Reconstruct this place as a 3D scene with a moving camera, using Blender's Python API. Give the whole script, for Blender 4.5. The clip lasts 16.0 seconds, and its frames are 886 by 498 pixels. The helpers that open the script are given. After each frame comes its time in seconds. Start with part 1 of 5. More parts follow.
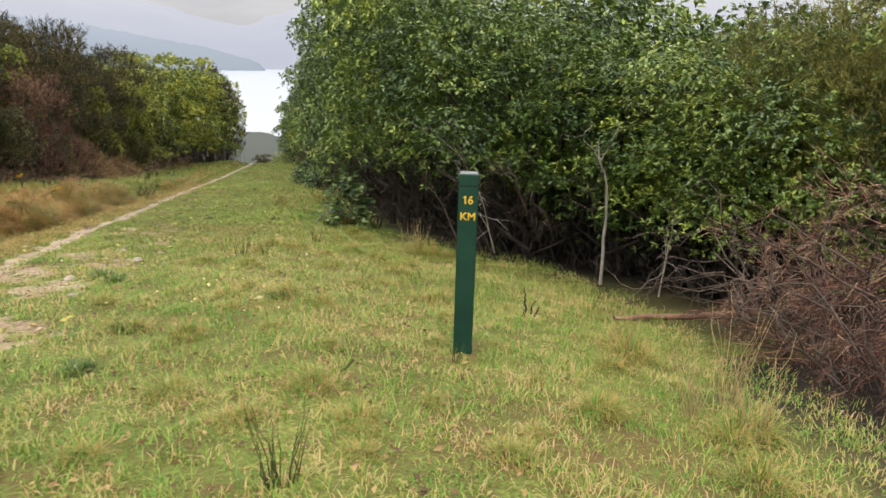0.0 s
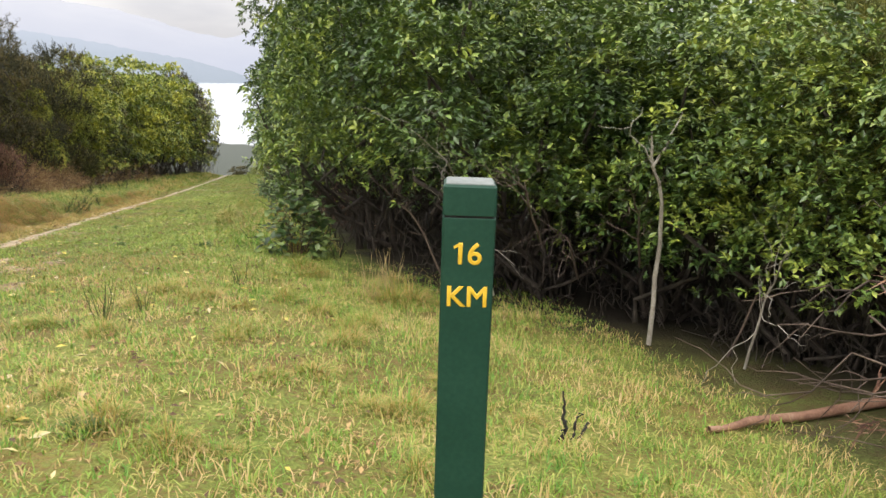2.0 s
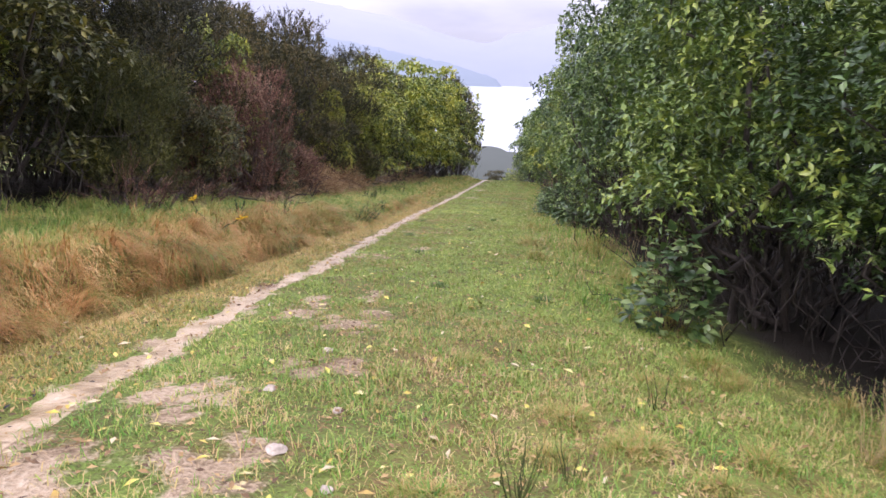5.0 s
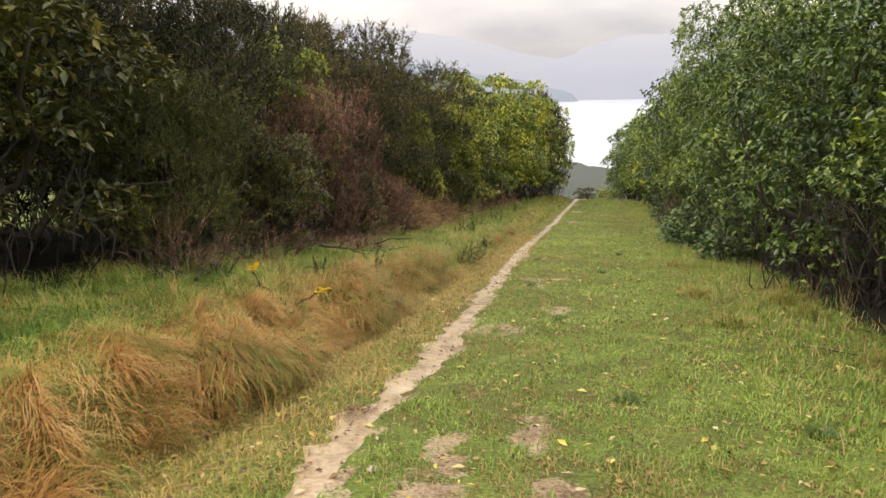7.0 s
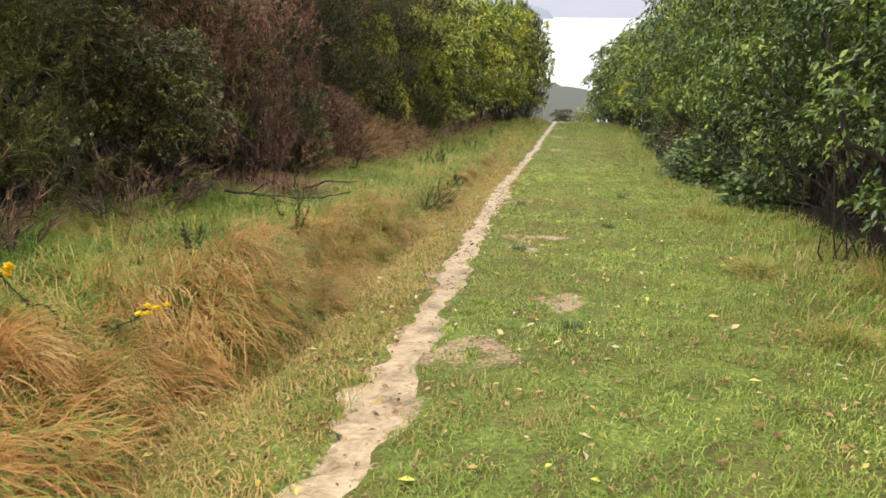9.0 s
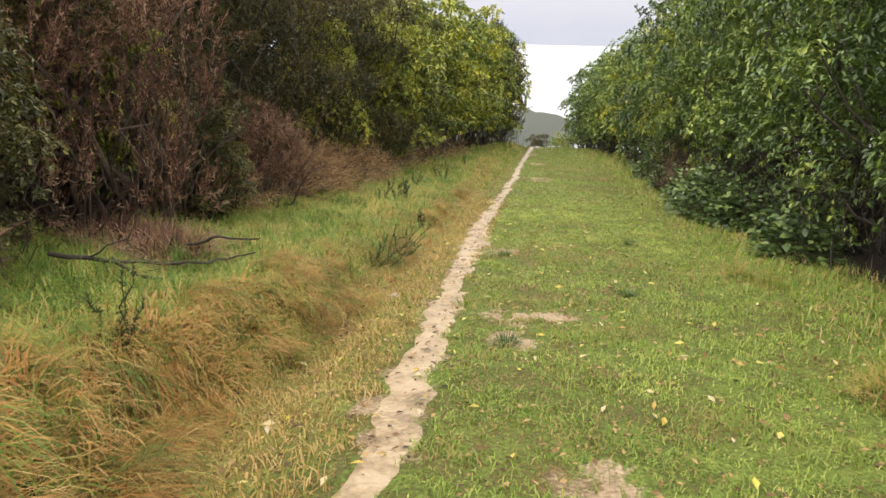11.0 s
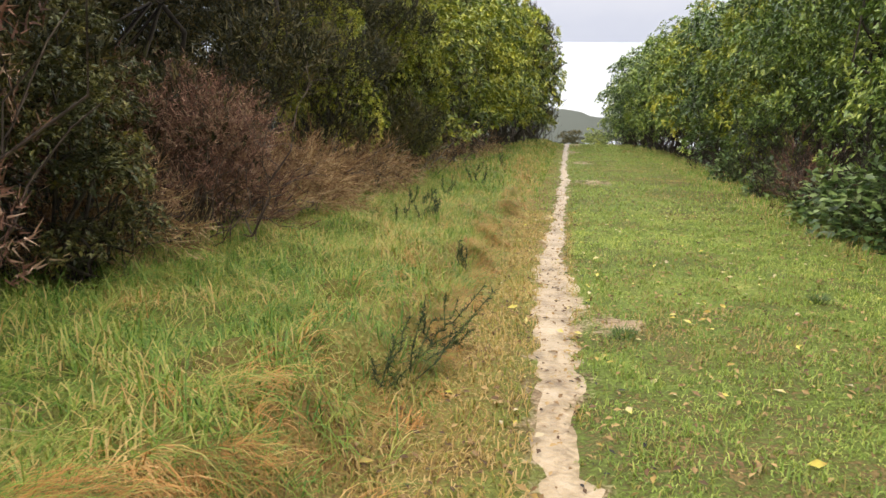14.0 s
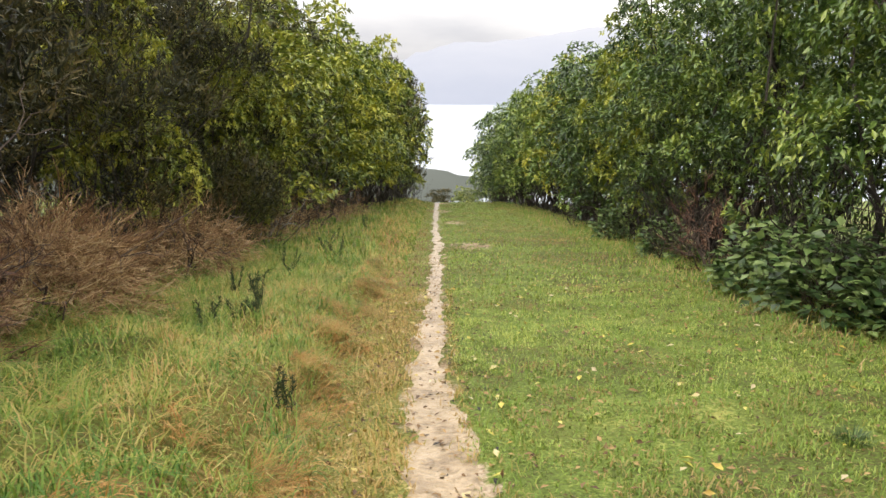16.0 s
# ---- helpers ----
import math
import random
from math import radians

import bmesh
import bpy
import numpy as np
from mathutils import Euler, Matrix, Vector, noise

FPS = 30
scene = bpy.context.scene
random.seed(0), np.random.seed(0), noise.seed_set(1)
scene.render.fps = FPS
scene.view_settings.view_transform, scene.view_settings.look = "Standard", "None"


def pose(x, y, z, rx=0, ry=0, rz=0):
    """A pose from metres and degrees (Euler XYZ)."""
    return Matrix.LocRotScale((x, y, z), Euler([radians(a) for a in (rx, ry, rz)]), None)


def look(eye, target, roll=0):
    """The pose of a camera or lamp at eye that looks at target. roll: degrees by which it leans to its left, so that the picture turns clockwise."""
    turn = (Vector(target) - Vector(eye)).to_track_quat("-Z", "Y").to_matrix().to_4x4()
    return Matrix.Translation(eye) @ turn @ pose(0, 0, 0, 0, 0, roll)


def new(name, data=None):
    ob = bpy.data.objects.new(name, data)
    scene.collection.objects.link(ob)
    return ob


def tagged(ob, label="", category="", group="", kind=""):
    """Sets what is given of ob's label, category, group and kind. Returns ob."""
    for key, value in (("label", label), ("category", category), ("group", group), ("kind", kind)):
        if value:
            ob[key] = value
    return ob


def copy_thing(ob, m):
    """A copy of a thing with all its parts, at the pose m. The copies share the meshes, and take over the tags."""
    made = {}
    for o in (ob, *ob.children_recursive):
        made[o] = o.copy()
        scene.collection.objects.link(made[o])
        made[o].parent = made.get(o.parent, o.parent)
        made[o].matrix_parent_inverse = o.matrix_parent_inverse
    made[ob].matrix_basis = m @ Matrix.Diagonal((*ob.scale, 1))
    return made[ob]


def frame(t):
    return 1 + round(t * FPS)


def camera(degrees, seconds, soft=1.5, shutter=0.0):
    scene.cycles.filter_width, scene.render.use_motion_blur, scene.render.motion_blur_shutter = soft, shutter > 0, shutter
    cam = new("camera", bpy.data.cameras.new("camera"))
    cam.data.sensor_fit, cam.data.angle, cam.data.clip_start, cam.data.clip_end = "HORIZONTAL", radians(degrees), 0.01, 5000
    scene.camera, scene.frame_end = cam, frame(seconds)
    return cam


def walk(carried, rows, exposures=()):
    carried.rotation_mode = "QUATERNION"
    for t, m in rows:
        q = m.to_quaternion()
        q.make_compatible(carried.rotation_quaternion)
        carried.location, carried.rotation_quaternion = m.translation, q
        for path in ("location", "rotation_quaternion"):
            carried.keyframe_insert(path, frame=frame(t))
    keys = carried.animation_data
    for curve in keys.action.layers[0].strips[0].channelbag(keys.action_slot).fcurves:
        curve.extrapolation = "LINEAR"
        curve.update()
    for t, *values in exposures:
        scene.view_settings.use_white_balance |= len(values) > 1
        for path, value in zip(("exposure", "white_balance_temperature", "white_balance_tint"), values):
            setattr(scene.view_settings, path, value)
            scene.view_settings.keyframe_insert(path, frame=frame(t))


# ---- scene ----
cam = camera(62.2, 16.0, soft=1.5, shutter=0.12)
METRES, EYE, TILT, LEAN, TURN = 22.0, 1.45, -18.25, 2.0, -17.8
ROWS = [
    (0.0, 0.0, 0.0, 0.0, -0.2, 3.42, -3.28),
    (0.5, 0.0035, 0.0355, 0.0044, -3.87, 2.79, -2.0),
    (1.0, 0.0015, 0.069, 0.0123, -1.61, 4.9, -1.78),
    (1.5, 0.0024, 0.0999, 0.0176, -0.48, 5.48, -2.36),
    (2.0, 0.0022, 0.1299, 0.0211, -1.32, 4.41, -2.95),
    (2.5, 0.0023, 0.1524, 0.0211, -3.58, 1.11, -3.74),
    (3.0, 0.0027, 0.1619, 0.0253, -2.13, -1.9, -4.05),
    (3.5, -0.0023, 0.1684, 0.0264, 0.9, -3.55, -4.6),
    (4.0, -0.0334, 0.1812, 0.0325, 7.98, -2.14, -7.73),
    (4.5, -0.0583, 0.1991, 0.0423, 13.01, 2.07, -9.57),
    (7.0, -0.1531, 0.336, 0.0741, 22.85, 3.31, -8.31),
    (7.5, -0.1671, 0.368, 0.0801, 21.43, 1.78, -8.34),
    (8.0, -0.1806, 0.4006, 0.0857, 19.51, 0.73, -8.62),
    (8.5, -0.1903, 0.4328, 0.0925, 15.1, 0.73, -8.84),
    (9.0, -0.204, 0.4675, 0.0979, 20.52, -2.58, -8.99),
    (9.5, -0.2138, 0.5012, 0.1029, 17.25, -1.96, -7.92),
    (12.0, -0.2661, 0.6496, 0.1243, 20.87, -0.07, -10.88),
    (12.5, -0.2789, 0.6794, 0.1275, 22.9, -1.31, -10.88),
    (13.0, -0.2948, 0.7082, 0.1303, 20.74, -0.4, -9.95),
    (13.5, -0.3069, 0.7419, 0.1346, 20.55, -1.44, -8.31),
    (14.0, -0.3212, 0.7659, 0.1369, 20.12, -0.74, -8.74),
    (14.5, -0.3312, 0.795, 0.1388, 14.72, -3.29, -7.47),
    (15.0, -0.3398, 0.8235, 0.1442, 12.92, 0.33, -6.68),
    (15.5, -0.3448, 0.8533, 0.1509, 11.34, 4.74, -5.98),
    (16.0, -0.3477, 0.8816, 0.1551, 10.33, 5.15, -5.75),
]
# seconds, stops, white balance: the camera cools and brightens as it passes the post
EXPOSURES = [(0.0, -0.25, 6900, 11), (1.0, -0.03, 6900, 11), (2.5, 0.12, 7000, 11), (3.0, 0.27, 5800, 18), (3.5, 0.32, 5000, 27), (4.0, 0.42, 5000, 28), (4.6, 0.22, 5500, 30), (6.8, -0.15, 7400, 14), (8.0, 0.0, 7300, 13), (9.0, 0.1, 7200, 12), (12.0, 0.08, 7300, 12), (14.0, 0.08, 7100, 11), (14.8, 0.06, 6400, 8), (15.2, 0.06, 6500, 8), (16.0, 0.07, 7000, 11)]
walk(cam, [(t, pose(0, 0, EYE, TILT, LEAN, TURN) @ pose(METRES * x, METRES * y, METRES * z, 90 + pitch, roll, yaw)) for t, x, y, z, yaw, pitch, roll in ROWS], EXPOSURES)

# ---- world and light: an overcast day ----
world = bpy.data.worlds.new("overcast_sky")
scene.world = world
world.use_nodes = True
wn, wl = world.node_tree.nodes, world.node_tree.links
wn.clear()
w_out, w_bg = wn.new("ShaderNodeOutputWorld"), wn.new("ShaderNodeBackground")
w_sky = wn.new("ShaderNodeTexSky")
w_sky.sky_type, w_sky.sun_disc = "NISHITA", False
w_sky.sun_elevation, w_sky.sun_rotation = radians(51), radians(-138)
w_hsv = wn.new("ShaderNodeHueSaturation")
w_hsv.inputs["Saturation"].default_value = 0.3
w_co, w_map, w_noise, w_ramp = wn.new("ShaderNodeTexCoord"), wn.new("ShaderNodeMapping"), wn.new("ShaderNodeTexNoise"), wn.new("ShaderNodeValToRGB")
w_map.inputs["Scale"].default_value = (1.0, 1.0, 3.5)
w_noise.inputs["Scale"].default_value, w_noise.inputs["Detail"].default_value = 2.2, 5.0
w_ramp.color_ramp.elements[0].position, w_ramp.color_ramp.elements[0].color = 0.36, (7.2, 7.5, 8.4, 1)
w_ramp.color_ramp.elements[1].position, w_ramp.color_ramp.elements[1].color = 0.60, (12.0, 12.1, 12.4, 1)
w_mix = wn.new("ShaderNodeMix")
w_mix.data_type = "RGBA"
w_mix.inputs["Factor"].default_value = 0.85
wl.new(w_sky.outputs[0], w_hsv.inputs["Color"])
wl.new(w_co.outputs["Generated"], w_map.inputs[0])
wl.new(w_map.outputs[0], w_noise.inputs["Vector"])
wl.new(w_noise.outputs["Fac"], w_ramp.inputs[0])
wl.new(w_hsv.outputs[0], w_mix.inputs["A"])
wl.new(w_ramp.outputs[0], w_mix.inputs["B"])
# an overcast sky is brightest overhead
w_sep, w_rise, w_mul = wn.new("ShaderNodeSeparateXYZ"), wn.new("ShaderNodeMapRange"), wn.new("ShaderNodeVectorMath")
w_rise.inputs["From Min"].default_value, w_rise.inputs["From Max"].default_value = 0.02, 0.75
w_rise.inputs["To Min"].default_value, w_rise.inputs["To Max"].default_value = 0.74, 2.5
w_mul.operation = "MULTIPLY"
wl.new(w_co.outputs["Generated"], w_sep.inputs[0])
wl.new(w_sep.outputs[2], w_rise.inputs["Value"])
wl.new(w_mix.outputs["Result"], w_mul.inputs[0])
wl.new(w_rise.outputs[0], w_mul.inputs[1])
wl.new(w_mul.outputs[0], w_bg.inputs["Color"])
w_bg.inputs["Strength"].default_value = 0.12
wl.new(w_bg.outputs[0], w_out.inputs[0])

sun_data = bpy.data.lights.new("sun", "SUN")
sun_data.energy, sun_data.angle, sun_data.color = 1.5, radians(24), (1.0, 0.97, 0.92)
sun = new("sun", sun_data)
sun.matrix_world = look((0, 0, 40), (22, 24, 0))

# ---- materials ----


def node_material(name):
    m = bpy.data.materials.new(name)
    m.use_nodes = True
    t = m.node_tree
    return m, t.nodes, t.links, t.nodes["Principled BSDF"]


def add_noise(n, l, scale, detail=4.0, coords="Object"):
    c, t = n.new("ShaderNodeTexCoord"), n.new("ShaderNodeTexNoise")
    t.inputs["Scale"].default_value, t.inputs["Detail"].default_value = scale, detail
    l.new(c.outputs[coords], t.inputs["Vector"])
    return t.outputs["Fac"]


def add_ramp(n, l, fac, stops):
    r = n.new("ShaderNodeValToRGB")
    els = r.color_ramp.elements
    while len(els) < len(stops):
        els.new(0.5)
    for e, (p, c) in zip(els, stops):
        e.position, e.color = p, (*c, 1)
    l.new(fac, r.inputs[0])
    return r.outputs[0]


def add_mix(n, l, fac, a, b):
    m = n.new("ShaderNodeMix")
    m.data_type = "RGBA"
    for key, v in (("Factor", fac), ("A", a), ("B", b)):
        if isinstance(v, (int, float)):
            m.inputs[key].default_value = v
        elif isinstance(v, tuple):
            m.inputs[key].default_value = (*v, 1)
        else:
            l.new(v, m.inputs[key])
    return m.outputs["Result"]


def add_math(n, l, op, a, b):
    m = n.new("ShaderNodeMath")
    m.operation = op
    for i, v in enumerate((a, b)):
        if isinstance(v, (int, float)):
            m.inputs[i].default_value = v
        else:
            l.new(v, m.inputs[i])
    return m.outputs[0]


def add_bump(n, l, b, height, strength, distance):
    u = n.new("ShaderNodeBump")
    u.inputs["Strength"].default_value, u.inputs["Distance"].default_value = strength, distance
    l.new(height, u.inputs["Height"])
    l.new(u.outputs[0], b.inputs["Normal"])


def foliage(name, stops, clump=0.9, rough=0.45, through_light=0.25, island=0.5, gloss=0.5, vary=0.12):
    """Leaves or blades: the colour runs over the stops by clump noise and by leaf."""
    m, n, l, b = node_material(name)
    geo = n.new("ShaderNodeNewGeometry")
    info = n.new("ShaderNodeObjectInfo")
    big = add_noise(n, l, clump, 3.0)
    mid = add_noise(n, l, clump * 6.0, 2.0)
    v = add_math(n, l, "ADD", add_math(n, l, "MULTIPLY", big, 0.65), add_math(n, l, "MULTIPLY", mid, 0.35))
    v = add_math(n, l, "ADD", add_math(n, l, "MULTIPLY", v, 1.6), -0.3)
    v = add_math(n, l, "ADD", v, add_math(n, l, "MULTIPLY", geo.outputs["Random Per Island"], island))
    v = add_math(n, l, "ADD", v, add_math(n, l, "MULTIPLY", info.outputs["Random"], vary))
    v = add_math(n, l, "SUBTRACT", v, island * 0.5 + vary * 0.5)
    col = add_ramp(n, l, v, stops)
    l.new(col, b.inputs["Base Color"])
    b.inputs["Roughness"].default_value = rough
    b.inputs["Specular IOR Level"].default_value = gloss
    if through_light:
        tr, mx = n.new("ShaderNodeBsdfTranslucent"), n.new("ShaderNodeMixShader")
        l.new(col, tr.inputs["Color"])
        mx.inputs[0].default_value = through_light
        l.new(b.outputs[0], mx.inputs[1])
        l.new(tr.outputs[0], mx.inputs[2])
        l.new(mx.outputs[0], n["Material Output"].inputs["Surface"])
    return m


def mottled(name, stops, scale=6.0, rough=0.8, bump=0.3, fine=40.0, metal=0.0, depth=0.01):
    m, n, l, b = node_material(name)
    a = add_noise(n, l, scale, 5.0)
    f = add_noise(n, l, fine, 6.0)
    v = add_math(n, l, "ADD", add_math(n, l, "MULTIPLY", a, 0.65), add_math(n, l, "MULTIPLY", f, 0.35))
    l.new(add_ramp(n, l, v, stops), b.inputs["Base Color"])
    b.inputs["Roughness"].default_value = rough
    b.inputs["Metallic"].default_value = metal
    if bump:
        add_bump(n, l, b, f, bump, depth)
    return m


M_BROAD = foliage("broad_leaf", [(0.26, (0.026, 0.052, 0.015)), (0.40, (0.062, 0.115, 0.026)), (0.52, (0.125, 0.20, 0.040)), (0.64, (0.23, 0.30, 0.054)), (0.80, (0.37, 0.42, 0.075))], 0.8, 0.36, 0.10, 0.28, 0.5, 0.14)
M_LIME = foliage("yellow_green_leaf", [(0.26, (0.05, 0.085, 0.017)), (0.40, (0.13, 0.18, 0.026)), (0.54, (0.27, 0.31, 0.040)), (0.72, (0.48, 0.46, 0.06))], 0.9, 0.40, 0.12, 0.28, 0.45, 0.14)
M_OLIVE = foliage("olive_leaf", [(0.3, (0.030, 0.040, 0.012)), (0.5, (0.080, 0.086, 0.020)), (0.68, (0.17, 0.155, 0.032)), (0.82, (0.30, 0.25, 0.05))], 1.0, 0.5, 0.14, 0.35)
M_NEEDLE = foliage("dark_needle", [(0.3, (0.012, 0.014, 0.007)), (0.48, (0.034, 0.036, 0.011)), (0.64, (0.085, 0.074, 0.022)), (0.80, (0.16, 0.12, 0.04))], 0.9, 0.6, 0.10, 0.4, 0.3)
M_GREYNEEDLE = foliage("yellowish_needle", [(0.3, (0.07, 0.08, 0.02)), (0.5, (0.15, 0.155, 0.035)), (0.7, (0.26, 0.235, 0.06))], 0.9, 0.6, 0.2, 0.5, 0.3)
M_DEADLEAF = foliage("dead_foliage", [(0.3, (0.07, 0.038, 0.030)), (0.5, (0.19, 0.098, 0.070)), (0.66, (0.31, 0.18, 0.12)), (0.85, (0.46, 0.33, 0.23))], 1.2, 0.85, 0.08, 0.5, 0.15)
M_FERN = foliage("dead_fern", [(0.28, (0.13, 0.07, 0.035)), (0.48, (0.31, 0.18, 0.09)), (0.66, (0.46, 0.31, 0.16)), (0.85, (0.58, 0.44, 0.26))], 1.5, 0.7, 0.15, 0.5, 0.2)
M_BRAMBLE = foliage("bramble_leaf", [(0.3, (0.035, 0.07, 0.02)), (0.5, (0.085, 0.14, 0.036)), (0.7, (0.20, 0.27, 0.09))], 2.0, 0.4, 0.15, 0.6, 0.4)
M_OLIVENEEDLE = foliage("olive_needle", [(0.3, (0.036, 0.044, 0.013)), (0.5, (0.085, 0.092, 0.024)), (0.7, (0.17, 0.16, 0.04))], 0.9, 0.6, 0.15, 0.5, 0.3)
M_LAWN = foliage("short_grass_blade", [(0.20, (0.42, 0.30, 0.12)), (0.31, (0.26, 0.26, 0.06)), (0.43, (0.15, 0.235, 0.042)), (0.58, (0.225, 0.335, 0.06)), (0.80, (0.46, 0.50, 0.13))], 0.5, 0.5, 0.3, 0.5, 0.35)
M_VERGE = foliage("verge_grass_blade", [(0.20, (0.11, 0.25, 0.034)), (0.44, (0.22, 0.36, 0.052)), (0.56, (0.36, 0.40, 0.09)), (0.70, (0.50, 0.36, 0.14)), (0.88, (0.60, 0.43, 0.22))], 1.1, 0.5, 0.3, 0.6, 0.4)
M_BANK = foliage("bank_grass_blade", [(0.26, (0.085, 0.185, 0.028)), (0.47, (0.19, 0.30, 0.048)), (0.61, (0.35, 0.38, 0.08)), (0.75, (0.52, 0.40, 0.15)), (0.92, (0.54, 0.32, 0.12))], 1.0, 0.5, 0.3, 0.5, 0.35)
M_TUSS = foliage("dry_tussock_blade", [(0.16, (0.10, 0.125, 0.022)), (0.32, (0.23, 0.145, 0.04)), (0.50, (0.38, 0.175, 0.048)), (0.68, (0.49, 0.26, 0.078)), (0.92, (0.62, 0.43, 0.18))], 1.6, 0.55, 0.15, 0.45, 0.3, 0.35)
M_EDGE = foliage("thin_dry_grass_blade", [(0.2, (0.16, 0.20, 0.035)), (0.4, (0.30, 0.27, 0.06)), (0.56, (0.42, 0.27, 0.085)), (0.8, (0.50, 0.36, 0.15))], 1.6, 0.55, 0.2, 0.6, 0.3)
M_STRAW = foliage("straw_stalk", [(0.3, (0.28, 0.20, 0.09)), (0.6, (0.46, 0.36, 0.18))], 2.0, 0.6, 0.1, 0.5, 0.3)
M_RUSH = foliage("rush_stem", [(0.3, (0.035, 0.05, 0.018)), (0.6, (0.10, 0.12, 0.035))], 3.0, 0.6, 0.1, 0.6, 0.3)
M_GORSE = foliage("gorse_spine", [(0.3, (0.025, 0.045, 0.02)), (0.6, (0.06, 0.085, 0.035))], 3.0, 0.6, 0.1, 0.6, 0.3)
M_BARK = mottled("grey_brown_bark", [(0.3, (0.018, 0.014, 0.011)), (0.5, (0.046, 0.036, 0.028)), (0.72, (0.12, 0.098, 0.078))], 5.0, 0.85, 0.5, 60.0)
M_PALE = mottled("bleached_dead_wood", [(0.3, (0.16, 0.135, 0.11)), (0.5, (0.30, 0.27, 0.23)), (0.7, (0.46, 0.43, 0.38))], 6.0, 0.8, 0.4, 70.0)
M_BROWNTWIG = mottled("dead_brown_twig", [(0.3, (0.035, 0.025, 0.020)), (0.5, (0.09, 0.063, 0.049)), (0.7, (0.21, 0.155, 0.12))], 4.0, 0.85, 0.3, 50.0)
M_LOG = mottled("reddish_dead_branch", [(0.3, (0.13, 0.06, 0.04)), (0.5, (0.27, 0.145, 0.095)), (0.7, (0.40, 0.26, 0.18))], 7.0, 0.7, 0.5, 60.0)
M_CHAR = mottled("charred_stem", [(0.3, (0.008, 0.007, 0.007)), (0.7, (0.04, 0.035, 0.032))], 9.0, 0.8, 0.4, 80.0)
M_POST = mottled("dark_green_paint", [(0.25, (0.006, 0.030, 0.018)), (0.5, (0.009, 0.044, 0.028)), (0.75, (0.016, 0.060, 0.040))], 5.0, 0.5, 0.25, 90.0, depth=0.002)
M_POST.node_tree.nodes["Principled BSDF"].inputs["Specular IOR Level"].default_value = 0.25
M_POSTTOP = mottled("weathered_post_top", [(0.3, (0.10, 0.12, 0.11)), (0.7, (0.22, 0.24, 0.23))], 14.0, 0.7, 0.4, 90.0, depth=0.003)
M_GOLD = mottled("yellow_paint", [(0.25, (0.42, 0.24, 0.015)), (0.5, (0.66, 0.42, 0.03)), (0.75, (0.80, 0.58, 0.09))], 30.0, 0.5, 0.3, 160.0, depth=0.001)
M_PETAL = foliage("yellow_petal", [(0.3, (0.75, 0.48, 0.01)), (0.7, (0.9, 0.66, 0.03))], 5.0, 0.5, 0.3, 0.5)
M_FALLEN = foliage("fallen_leaf", [(0.2, (0.22, 0.12, 0.04)), (0.42, (0.45, 0.30, 0.06)), (0.6, (0.60, 0.52, 0.08)), (0.85, (0.55, 0.45, 0.28))], 3.0, 0.45, 0.15, 0.9)
M_LITTER = foliage("leaf_litter", [(0.25, (0.09, 0.05, 0.025)), (0.5, (0.24, 0.14, 0.06)), (0.75, (0.42, 0.28, 0.12))], 3.0, 0.6, 0.1, 0.8, 0.3)
M_STONE = mottled("pale_stone", [(0.3, (0.25, 0.20, 0.15)), (0.7, (0.55, 0.47, 0.38))], 8.0, 0.7, 0.5, 50.0)
M_DIRT = mottled("wet_sandy_dirt", [(0.30, (0.13, 0.085, 0.045)), (0.41, (0.27, 0.19, 0.105)), (0.52, (0.43, 0.32, 0.195)), (0.70, (0.56, 0.45, 0.32))], 4.5, 0.32, 0.8, 26.0, depth=0.025)


def ground_material():
    m, n, l, b = node_material("grassy_soil")
    big, mid, fine = add_noise(n, l, 0.55, 4.0), add_noise(n, l, 3.5, 5.0), add_noise(n, l, 38.0, 3.0)
    v = add_math(n, l, "ADD", add_math(n, l, "MULTIPLY", big, 0.3), add_math(n, l, "ADD", add_math(n, l, "MULTIPLY", mid, 0.3), add_math(n, l, "MULTIPLY", fine, 0.4)))
    green = add_ramp(n, l, v, [(0.38, (0.24, 0.16, 0.065)), (0.44, (0.085, 0.09, 0.024)), (0.51, (0.13, 0.175, 0.034)), (0.58, (0.17, 0.235, 0.044)), (0.64, (0.36, 0.37, 0.10))])
    dry = add_ramp(n, l, v, [(0.38, (0.09, 0.055, 0.025)), (0.46, (0.30, 0.185, 0.065)), (0.53, (0.17, 0.16, 0.04)), (0.62, (0.44, 0.31, 0.12))])
    mud = add_ramp(n, l, v, [(0.38, (0.17, 0.115, 0.065)), (0.5, (0.38, 0.28, 0.175)), (0.64, (0.55, 0.44, 0.31))])
    att = n.new("ShaderNodeAttribute")
    att.attribute_name = "ground_masks"
    sep = n.new("ShaderNodeSeparateColor")
    l.new(att.outputs["Color"], sep.inputs[0])
    col = add_mix(n, l, sep.outputs[1], green, dry)
    worn = n.new("ShaderNodeMapRange")
    worn.inputs["From Min"].default_value, worn.inputs["From Max"].default_value = 0.32, 0.52
    l.new(add_math(n, l, "ADD", sep.outputs[0], add_math(n, l, "MULTIPLY", add_math(n, l, "SUBTRACT", fine, 0.5), 0.55)), worn.inputs["Value"])
    col = add_mix(n, l, worn.outputs[0], col, mud)
    # third channel turns the ground an even dark brown
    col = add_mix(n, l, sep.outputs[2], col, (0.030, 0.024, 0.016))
    l.new(col, b.inputs["Base Color"])
    b.inputs["Roughness"].default_value = 0.8
    b.inputs["Specular IOR Level"].default_value = 0.22
    add_bump(n, l, b, fine, 1.0, 0.05)
    return m


